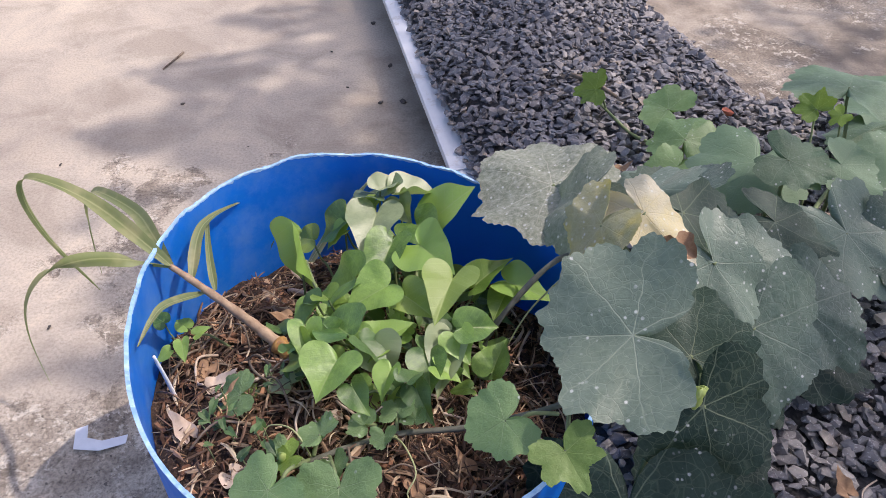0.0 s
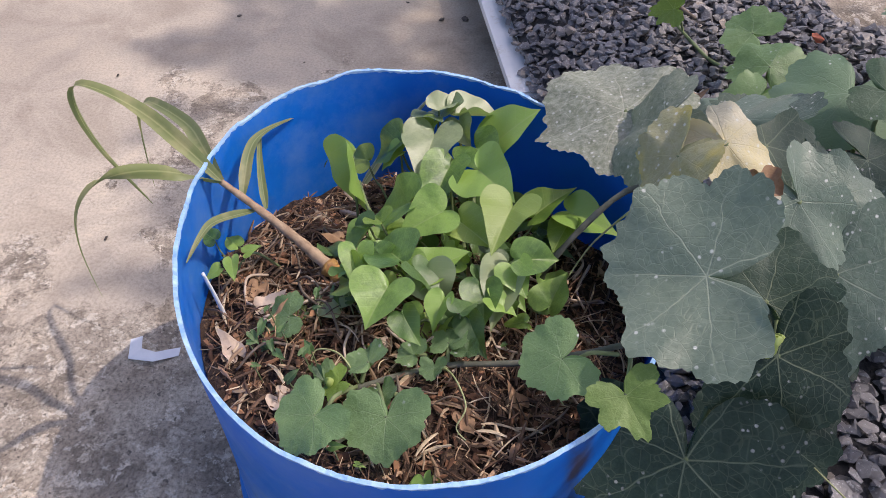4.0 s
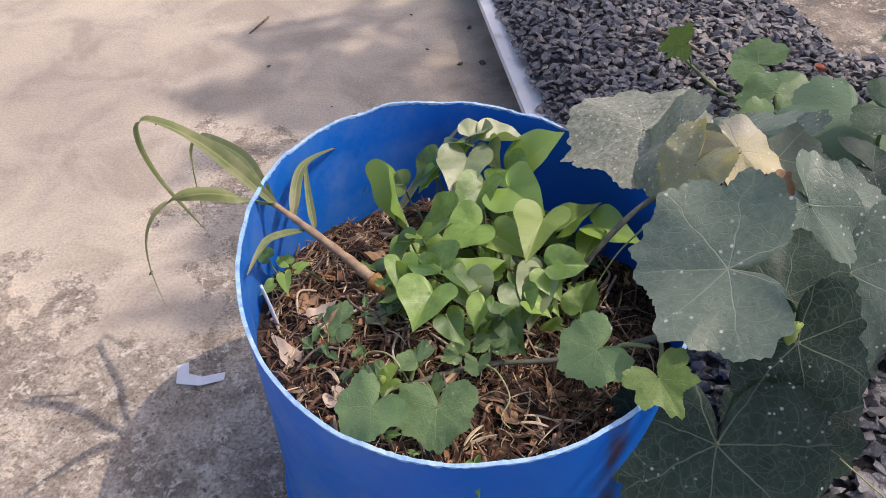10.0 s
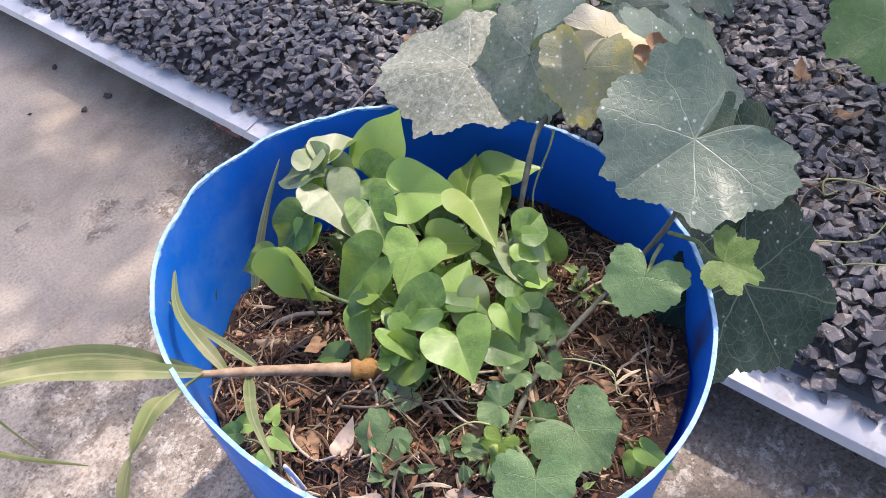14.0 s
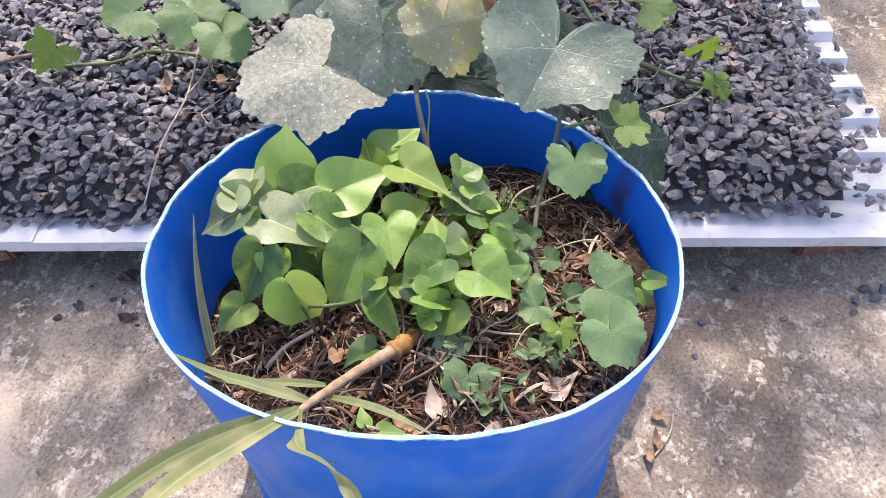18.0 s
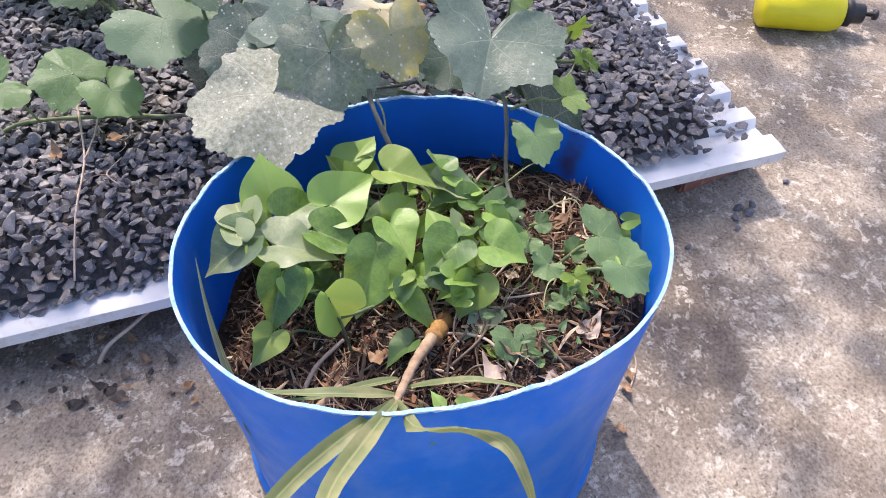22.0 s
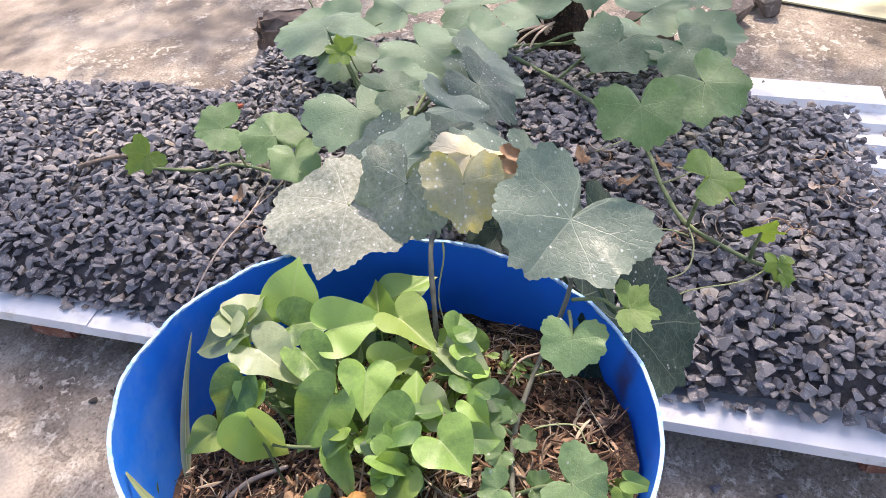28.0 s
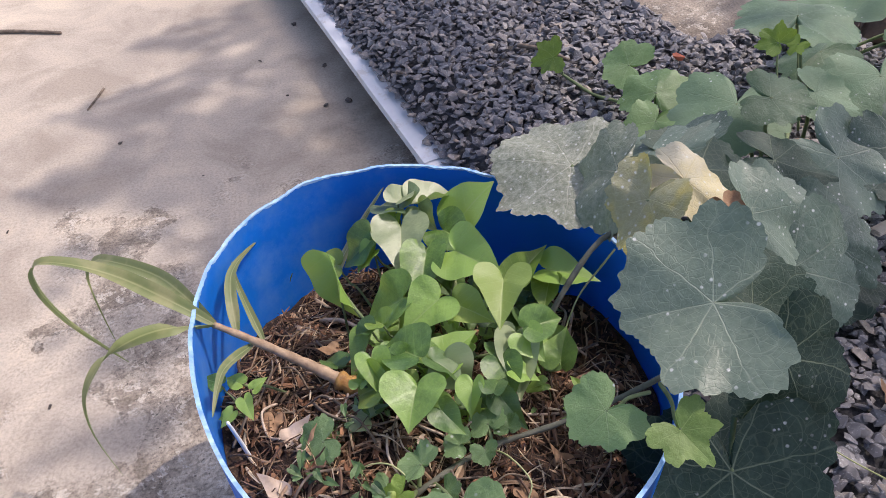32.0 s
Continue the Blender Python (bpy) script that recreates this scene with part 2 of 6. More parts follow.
def leaf_mat(name, dark, light, vein, squash=True, mildew=0.0, yellow=0.0, gloss=0.5, through=(0.2, 0.4, 0.05), fac=0.28, sheen=0.0):
    """Leaf surface: veins laid out in the blade's own coordinates, with mildew and yellowing on top."""
    a = Mat(name, gloss)
    a.b.inputs["Sheen Weight"].default_value = sheen
    a.b.inputs["Sheen Roughness"].default_value = 0.4
    a.b.inputs["Specular IOR Level"].default_value = 0.5 if squash else 0.75
    x, y = a.uv()
    p = a.pos()
    ax = a.math("ABSOLUTE", x)
    r = a.math("SQRT", a.math("ADD", a.math("MULTIPLY", x, x), a.math("MULTIPLY", y, y)))
    tone = a.math("ADD", a.math("ADD", a.math("MULTIPLY", a.noise(p, 30.0, 6, 0.70), 0.7), a.math("MULTIPLY", a.noise(p, 170.0, 5, 0.75), 0.55)), a.math("MULTIPLY", a.rnd(), 0.7))
    c = a.ramp(tone, (0.63, dark), (1.25, light))
    uvv = a.node("ShaderNodeCombineXYZ", X=x, Y=y).outputs[0]
    if squash:
        ang = a.math("ADD", a.math("ARCTAN2", x, y), a.math("MULTIPLY", a.math("SUBTRACT", a.noise(uvv, 2.2, 2), 0.5), 0.35))
        d = a.math("MULTIPLY", a.math("ABSOLUTE", a.math("SINE", a.math("MULTIPLY", ang, 3.5))), a.math("MULTIPLY", r, 0.22))
        main = a.math("MULTIPLY", a.ramp(d, (0.0020, 1.0), (0.0070, 0.0)), a.ramp(r, (0.25, 1.0), (0.95, 0.35)))
        # side veins leave the main ones at a slant
        side = a.math("ABSOLUTE", a.math("SINE", a.math("SUBTRACT", a.math("MULTIPLY", r, 13.0), a.math("MULTIPLY", a.math("ABSOLUTE", a.math("SINE", a.math("MULTIPLY", ang, 3.5))), 3.2))))
        fine = a.ramp(side, (0.03, 1.0), (0.13, 0.0))
        net = a.ramp(a.cells(uvv, 9.0, "DISTANCE_TO_EDGE"), (0.01, 1.0), (0.05, 0.0))
        v = a.math("MAXIMUM", main, a.math("MAXIMUM", a.math("MULTIPLY", fine, 0.30), a.math("MULTIPLY", net, 0.22)))
    else:
        d = a.math("MULTIPLY", a.math("ABSOLUTE", a.math("SINE", a.math("MULTIPLY", a.math("SUBTRACT", y, a.math("MULTIPLY", ax, 0.75)), 15.0))), 0.066)
        mid = a.ramp(ax, (0.006, 1.0), (0.022, 0.0))
        v = a.math("MAXIMUM", mid, a.math("MULTIPLY", a.ramp(d, (0.002, 1.0), (0.010, 0.0)), 0.5))
        net = a.ramp(a.cells(uvv, 13.0, "DISTANCE_TO_EDGE"), (0.01, 1.0), (0.05, 0.0))
        v = a.math("MAXIMUM", v, a.math("MULTIPLY", net, 0.18))
    if not squash:
        c = a.mix(a.ramp(r, (0.35, 0.0), (0.80, 0.35)), c, light)
    c = a.mix(a.math("MULTIPLY", v, 0.58), c, vein)
    if yellow:
        c = a.mix(a.math("MULTIPLY", a.ramp(a.noise(p, 15.0, 3), (0.40, 0.0), (0.54, 1.0)), yellow), c, (0.60, 0.48, 0.10))
    if mildew:
        sp = a.ramp(a.math("ADD", a.cells(p, 95.0), a.math("MULTIPLY", a.noise(p, 200.0, 3), 0.25)), (0.23, 1.0), (0.34, 0.0))
        gate = a.ramp(a.noise(p, 18.0, 3), (0.60 - 0.3 * mildew, 0.0), (0.70 - 0.3 * mildew, 1.0))
        powder = a.math("MULTIPLY", a.ramp(a.noise(p, 130.0, 7, 0.8), (0.40, 0.0), (0.66, 1.0)), mildew ** 2.5)
        c = a.mix(a.math("MULTIPLY", a.math("MULTIPLY", sp, gate), 0.9), c, (0.70, 0.72, 0.67))
        c = a.mix(a.math("MULTIPLY", powder, 0.8), c, (0.54, 0.54, 0.45))
    a.color(c)
    quilt = a.math("MULTIPLY", a.noise(uvv, 7.0, 3, 0.6), 0.9)
    a.bump(a.math("ADD", a.math("ADD", a.math("MULTIPLY", v, -0.3), quilt), a.math("ADD", a.math("MULTIPLY", a.noise(p, 120.0, 4), 0.4), a.math("MULTIPLY", net, -0.05))), 0.6 if squash else 0.4, 0.0024 if squash else 0.0018)
    return a.thin(through, fac).m


M_GROUND = concrete()
M_BLUE = blue_plastic()
M_RIM = plain("cut_plastic_edge", (0.20, 0.42, 0.75), (0.44, 0.64, 0.86), 60, 0.7, 0.5)
M_SOIL = plain("potting_soil", (0.014, 0.008, 0.006), (0.060, 0.033, 0.021), 45, 0.95, 0.9, 0.01, spot=(0.20, 0.13, 0.08))
M_STRAW = island_mat("dry_straw", ((0.0, (0.065, 0.036, 0.024)), (0.45, (0.19, 0.108, 0.066)), (0.78, (0.37, 0.25, 0.155)), (1.0, (0.66, 0.54, 0.38))), 0.8, 60)
M_STRAW_PIECE = island_mat("dry_straw_piece", ((0.0, (0.065, 0.036, 0.024)), (0.45, (0.19, 0.108, 0.066)), (0.78, (0.37, 0.25, 0.155)), (1.0, (0.66, 0.54, 0.38))), 0.8, 60, single=True)
M_CHIP = island_mat("bark_chips", ((0.0, (0.045, 0.022, 0.013)), (0.5, (0.18, 0.084, 0.046)), (0.85, (0.36, 0.19, 0.105)), (1.0, (0.60, 0.43, 0.29))), 0.9, 60)
STONE = ((0.0, (0.135, 0.130, 0.138)), (0.40, (0.190, 0.183, 0.190)), (0.72, (0.240, 0.230, 0.234)), (0.90, (0.295, 0.272, 0.258)), (1.0, (0.34, 0.28, 0.225)))
M_GRAVEL = island_mat("crushed_stone", STONE, 0.55, 60, 0.6, 0.003, (0.46, 0.46, 0.46))
M_STONE = island_mat("crushed_stone_piece", STONE, 0.55, 60, 0.6, 0.003, (0.46, 0.46, 0.46), single=True)
# dark colour that stands for the shade between the stones
M_GAP_FILL = plain("stone_dust", (0.045, 0.043, 0.046), (0.10, 0.097, 0.099), 90, 0.95, 0.8, 0.006)
M_SHEET = plain("white_roof_sheet", (0.66, 0.68, 0.70), (0.80, 0.81, 0.82), 9, 0.5, 0.15, 0.002, spot=(0.58, 0.56, 0.52))
M_BRICK = plain("old_brick", (0.16, 0.06, 0.04), (0.32, 0.13, 0.085), 30, 0.9, 0.7, 0.004, spot=(0.34, 0.28, 0.24))
M_HEART = leaf_mat("sweet_potato_leaf", (0.046, 0.126, 0.028), (0.271, 0.447, 0.090), (0.36, 0.46, 0.17), False, gloss=0.40, through=(0.48, 0.62, 0.12), fac=0.24)
# darker copy of the leaf: the shade inside the bush is in its colour
M_HEART_SHADED = leaf_mat("shaded_sweet_potato_leaf", (0.022, 0.062, 0.022), (0.095, 0.180, 0.052), (0.20, 0.28, 0.11), False, gloss=0.40, through=(0.22, 0.38, 0.07), fac=0.22)
M_HEART_PALE = leaf_mat("pale_sweet_potato_leaf", (0.092, 0.147, 0.081), (0.312, 0.374, 0.202), (0.44, 0.50, 0.25), False, gloss=0.40, through=(0.45, 0.62, 0.14), fac=0.24)
M_HEART_LIME = leaf_mat("lime_sweet_potato_leaf", (0.133, 0.238, 0.033), (0.246, 0.346, 0.072), (0.47, 0.56, 0.20), False, gloss=0.48, through=(0.45, 0.65, 0.05), fac=0.26)
# darkest, least glossy copy: the shade on the low hanging leaves is in its colour
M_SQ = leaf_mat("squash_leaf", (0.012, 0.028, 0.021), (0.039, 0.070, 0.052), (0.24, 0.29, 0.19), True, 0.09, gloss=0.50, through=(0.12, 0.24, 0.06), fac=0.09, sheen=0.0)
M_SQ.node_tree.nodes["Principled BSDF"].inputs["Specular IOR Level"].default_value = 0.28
# lighter, greener copy of the squash leaf for the far leaves of the vine
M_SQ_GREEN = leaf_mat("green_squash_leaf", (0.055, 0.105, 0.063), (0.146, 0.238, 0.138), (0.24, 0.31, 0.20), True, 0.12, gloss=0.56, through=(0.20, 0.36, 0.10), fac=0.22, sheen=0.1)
M_SQ_SPOT = leaf_mat("spotted_squash_leaf", (0.040, 0.075, 0.054), (0.129, 0.188, 0.142), (0.26, 0.32, 0.24), True, 0.45, gloss=0.44, through=(0.14, 0.26, 0.08), fac=0.16, sheen=0.1)
M_SQ_GREY = leaf_mat("silvery_squash_leaf", (0.086, 0.125, 0.093), (0.184, 0.240, 0.180), (0.46, 0.51, 0.38), True, 0.25, gloss=0.40, through=(0.16, 0.28, 0.09), fac=0.16, sheen=0.1)
M_SQ_MILDEW = leaf_mat("mildewed_squash_leaf", (0.126, 0.155, 0.109), (0.261, 0.291, 0.204), (0.54, 0.53, 0.42), True, 1.0, gloss=0.6, through=(0.3, 0.38, 0.14), fac=0.2, sheen=0.1)
M_SQ_MILDEW_SPOT = leaf_mat("powdered_squash_leaf", (0.129, 0.166, 0.118), (0.267, 0.310, 0.223), (0.46, 0.47, 0.36), True, 0.75, gloss=0.55, through=(0.25, 0.34, 0.12), fac=0.18, sheen=0.1)
M_SQ_YELLOW = leaf_mat("yellowing_squash_leaf", (0.20, 0.22, 0.11), (0.36, 0.35, 0.20), (0.48, 0.46, 0.27), True, 0.7, 0.95, gloss=0.7, through=(0.4, 0.4, 0.08), fac=0.2)
M_SQ_CREAM = leaf_mat("withered_squash_leaf", (0.40, 0.36, 0.22), (0.62, 0.57, 0.42), (0.60, 0.52, 0.30), True, 0.8, 0.35, gloss=0.75, through=(0.5, 0.45, 0.2), fac=0.2)
M_SQ_YOUNG = leaf_mat("young_squash_leaf", (0.077, 0.152, 0.061), (0.186, 0.304, 0.129), (0.38, 0.46, 0.26), True, 0.06, gloss=0.45, through=(0.30, 0.52, 0.08), fac=0.28, sheen=0.1)
M_SQ_FRESH = leaf_mat("fresh_squash_leaf", (0.085, 0.17, 0.025), (0.20, 0.32, 0.055), (0.38, 0.48, 0.16), True, 0.0, gloss=0.5, through=(0.40, 0.58, 0.06), fac=0.30)
M_SQ_FRESH_PALE = leaf_mat("half_grown_squash_leaf", (0.12, 0.205, 0.055), (0.25, 0.36, 0.11), (0.42, 0.52, 0.20), True, 0.06, gloss=0.45, through=(0.38, 0.58, 0.06), fac=0.32)
M_STEM = plain("vine_stem", (0.10, 0.14, 0.06), (0.22, 0.27, 0.12), 40, 0.7, 0.3)
M_STEM_GREY = plain("old_vine_stem", (0.07, 0.075, 0.055), (0.18, 0.18, 0.14), 50, 0.85, 0.5)
M_TENDRIL = plain("tendril", (0.30, 0.34, 0.14), (0.42, 0.44, 0.22), 30, 0.7, 0.1)
M_DRY = plain("dry_leaf", (0.20, 0.11, 0.06), (0.42, 0.27, 0.16), 40, 0.85, 0.5)
M_DRYPALE = plain("pale_dry_leaf", (0.42, 0.32, 0.24), (0.62, 0.50, 0.40), 40, 0.85, 0.4)
M_TWIG = plain("twig_bark", (0.10, 0.075, 0.055), (0.26, 0.20, 0.15), 60, 0.9, 0.6)
M_PAPER = plain("paper_scrap", (0.72, 0.74, 0.78), (0.84, 0.85, 0.88), 30, 0.8, 0.2)


# ---- builders ----
def mesh_from(name, verts, faces, mat, smooth=False, uvs=None):
    me = bpy.data.meshes.new(name)
    me.from_pydata([tuple(v) for v in verts], [], [tuple(f) for f in faces])
    if uvs is not None:
        layer = me.uv_layers.new(name="UVMap")
        idx = np.empty(len(me.loops), dtype=np.int32)
        me.loops.foreach_get("vertex_index", idx)
        layer.data.foreach_set("uv", np.asarray(uvs, dtype=np.float32)[idx].ravel())
    me.materials.append(mat)
    me.polygons.foreach_set("use_smooth", [smooth] * len(me.polygons))
    me.update()
    return me


def thing(name, at, label, category, group="", kind=""):
    ob = new(name)
    ob.empty_display_size = 0.05
    ob.location = at
    return tagged(ob, label, category, group, kind)


def part(name, me, parent, label=""):
    """One mesh in world places, as a part of a thing (or of a part)."""
    ob = new(name, me)
    ob.parent = parent
    root = parent
    while root.parent:
        root = root.parent
    if parent is root:
        ob.matrix_parent_inverse = Matrix.Translation(-root.location)
    return tagged(ob, label)


def solid(name, me, label, category, group="", kind=""):
    return tagged(new(name, me), label, category, group, kind)


def bm_mesh(name, bm, mat, smooth=False):
    me = bpy.data.meshes.new(name)
    bm.to_mesh(me)
    bm.free()
    me.materials.append(mat)
    me.polygons.foreach_set("use_smooth", [smooth] * len(me.polygons))
    return me


def tube(points, radius, sides=8, taper=1.0, knots=0.0, close=True):
    """Vertices and faces of a round stem along points, smoothed."""
    p = np.array(points, dtype=float)
    seg = max(4, int(5 * (len(p) - 1)))
    ts = np.linspace(0, len(p) - 1, seg + 1)
    q = []
    for t in ts:
        i = min(int(t), len(p) - 2)
        f = t - i
        a, b, c, d = p[max(i - 1, 0)], p[i], p[i + 1], p[min(i + 2, len(p) - 1)]
        q.append(0.5 * ((2 * b) + (c - a) * f + (2 * a - 5 * b + 4 * c - d) * f * f + (3 * b - a - 3 * c + d) * f ** 3))
    q = np.array(q)
    verts, faces = [], []
    ref = np.array((0.31, 0.17, 0.93))
    for i, c in enumerate(q):
        d = q[min(i + 1, seg)] - q[max(i - 1, 0)]
        d = d / (np.linalg.norm(d) + 1e-9)
        x = np.cross(d, ref)
        x /= np.linalg.norm(x) + 1e-9
        y = np.cross(d, x)
        r = radius * (1 + (taper - 1) * i / seg) * (1 + knots * math.sin(i * 2.1) ** 2)
        for k in range(sides):
            a = 2 * math.pi * k / sides
            verts.append(c + r * (x * math.cos(a) + y * math.sin(a)))
    for i in range(seg):
        for k in range(sides):
            a, b = i * sides + k, i * sides + (k + 1) % sides
            faces.append((a, b, b + sides, a + sides))
    if close:
        faces.append(tuple(range(sides))[::-1])
        faces.append(tuple(range(seg * sides, seg * sides + sides)))
    return verts, faces


def tube_mesh(name, points, radius, mat, sides=8, taper=1.0, knots=0.0):
    return mesh_from(name, *tube(points, radius, sides, taper, knots), mat, True)


def block(name, size, mat, at, turn=0.0, rough=0.0, bevel=0.004, seed=1, cuts=2, tilt=0.0):
    """A worn block standing on at (the middle of its underside)."""
    bm = bmesh.new()
    bmesh.ops.create_cube(bm, size=1.0)
    bmesh.ops.subdivide_edges(bm, edges=bm.edges[:], cuts=cuts, use_grid_fill=True)
    bmesh.ops.scale(bm, vec=size, verts=bm.verts)
    if bevel:
        sharp = [e for e in bm.edges if e.is_manifold and e.calc_face_angle() > 0.8]
        bmesh.ops.bevel(bm, geom=sharp, offset=bevel, segments=2, affect="EDGES")
    rng = np.random.RandomState(seed)
    for v in bm.verts:
        v.co += Vector(rng.normal(0, rough, 3)) if rough else Vector()
        v.co.z += size[2] / 2
    bmesh.ops.transform(bm, matrix=pose(*at, tilt, 0, turn), verts=bm.verts)
    return bm_mesh(name, bm, mat, False)


def lathe(name, profile, mat, at, sides=40, wobble=0.0, smooth=True):
    """Turns (radius, height) points round the vertical through at."""
    verts, faces = [], []
    for r, z in profile:
        for k in range(sides):
            a = 2 * math.pi * k / sides
            rr = r * (1 + wobble * math.sin(3 * a + 1))
            verts.append((at[0] + rr * math.cos(a), at[1] + rr * math.sin(a), at[2] + z))
    for i in range(len(profile) - 1):
        for k in range(sides):
            a, b = i * sides + k, i * sides + (k + 1) % sides
            faces.append((a, b, b + sides, a + sides))
    return mesh_from(name, verts, faces, mat, smooth)


def rock(size, seed, flat=1.0, points=14):
    """Vertices and faces of one broken stone."""
    rng = np.random.RandomState(seed)
    bm = bmesh.new()
    for _ in range(points):
        d = rng.normal(0, 1, 3)
        d /= np.linalg.norm(d)
        d *= rng.uniform(0.8, 1.0)
        bm.verts.new(Vector((d[0] * size, d[1] * size * rng.uniform(0.6, 0.95), d[2] * size * flat)))
    bmesh.ops.convex_hull(bm, input=bm.verts)
    bmesh.ops.delete(bm, geom=[v for v in bm.verts if not v.link_faces], context="VERTS")
    bmesh.ops.triangulate(bm, faces=bm.faces)
    bm.verts.index_update()
    out = np.array([v.co for v in bm.verts]), np.array([[v.index for v in f.verts] for f in bm.faces])
    bm.free()
    return out


def scatter(name, kinds, places, mat, smooth=False):
    """Many loose pieces joined in one mesh. places: rows of (kind, 3x3 turn and size, place)."""
    vs, fs, n = [], [], 0
    for k, m, at in places:
        v, f = kinds[k]
        vs.append(v @ m.T + at)
        fs.append(f + n)
        n += len(v)
    return mesh_from(name, np.vstack(vs), np.vstack(fs).tolist(), mat, smooth)


def turn3(rng, flat=False):
    if flat:
        e = Euler((rng.normal(0, 0.35), rng.normal(0, 0.35), rng.uniform(0, 6.28)))
    else:
        e = Euler(tuple(rng.uniform(0, 6.28, 3)))
    return np.array(e.to_matrix())


def unit(v):
    v = np.array(v, dtype=float)
    return v / (np.linalg.norm(v) + 1e-12)


# ---- ground ----
ground = mesh_from("ground", [(-60, -60, 0), (60, -60, 0), (60, 60, 0), (-60, 60, 0)], [(0, 1, 2, 3)], M_GROUND)
solid("ground", ground, "worn cream and grey concrete yard with stains", "ground", kind="structure")

# ---- stone bed on a raised white roof sheet ----
BED, ALONG, INTO = np.array((0.448, -0.21)), np.array((-0.226, 0.974)), np.array((0.974, 0.226))
TURN = math.degrees(math.atan2(ALONG[1], ALONG[0]))
SPLIT, WIDE, NARROW, END = 1.63, 1.16, 0.82, 4.4
SHEET_Z = 0.088


def bed(u, v, z=0.0):
    p = BED + u * ALONG + v * INTO
    return (p[0], p[1], z)


def sheet(name, u0, u1, width, z, label):
    """Trapezoid ribs run along the bed; the long front side is turned down."""
    prof, v, pitch = [(-0.004, -0.001), (-0.006, 0.024)], 0.0, 0.096
    prof.append((0.020, 0.026))
    v = 0.020
    while v + pitch < width:
        prof += [(v + 0.030, 0.026), (v + 0.040, 0.006), (v + 0.076, 0.006), (v + 0.086, 0.026), (v + pitch, 0.026)]
        v += pitch
    prof.append((width, 0.026))
    top = np.array(prof)
    us = np.linspace(u0, u1, 24)
    rng = np.random.RandomState(int(u0 * 10) + 5)
    wav = rng.normal(0, 0.0004, len(us))
    verts, n = [], len(top)
    for off in (0.0, -0.0022):
        for u, w in zip(us, wav):
            for v, h in top:
                verts.append(bed(u, v, z + h + off + w + 0.0015 * math.sin(u * 3 + v * 3)))
    faces, m = [], len(us) * n
    for i in range(len(us) - 1):
        for k in range(n - 1):
            a = i * n + k
            faces.append((a, a + 1, a + n + 1, a + n))
            faces.append((m + a, m + a + n, m + a + n + 1, m + a + 1))
    for k in range(n - 1):
        faces.append((k, m + k, m + k + 1, k + 1))
        e = (len(us) - 1) * n + k
        faces.append((e, e + 1, m + e + 1, m + e))
    for i in range(len(us) - 1):
        faces.append((i * n, i * n + n, m + i * n + n, m + i * n))
    return solid(name, mesh_from(name, verts, faces, M_SHEET), label, "roof sheet", "white roof sheets")


sheet("roof_sheet", 0.0, SPLIT + 0.03, WIDE, SHEET_Z, "white corrugated roof sheet lying on bricks, covered with crushed stone")
sheet("roof_sheet", SPLIT - 0.03, END, NARROW, SHEET_Z + 0.003, "long white roof sheet lying on bricks under crushed stone")

for u, v, a in ((0.10, 0.10, 8), (0.62, 0.16, 95), (1.22, 0.13, 4), (1.75, 0.14, 90), (2.45, 0.12, 5), (3.3, 0.14, 88), (0.12, 0.95, 3), (1.1, 0.95, 90), (2.0, 0.70, 2), (3.0, 0.68, 90), (4.1, 0.15, 0), (4.1, 0.65, 4)):
    b = block("brick", (0.21, 0.10, SHEET_Z - 0.001), M_BRICK, bed(u, v), TURN + a, 0.0012, 0.006, int(u * 50))
    solid("brick", b, "old red brick lying flat under the roof sheet", "brick", "bricks under the roof sheets")


def stones_top(u, v):
    """Height of the stone layer."""
    w = (0.99 + 0.02 * math.sin(20 * u) if u < 0.36 else WIDE) if u < SPLIT else NARROW
    if v > w:
        return SHEET_Z - 0.004
    edge = min(v - 0.03, w - v, (u + 0.0) * 0.55 + 0.01, 0.16)
    rise = 0.085 * (1 - math.exp(-max(edge, 0) / 0.055))
    return SHEET_Z + 0.026 + rise + 0.010 * math.sin(u * 4.1 + v * 3) + 0.006 * math.sin(u * 11 - v * 9)


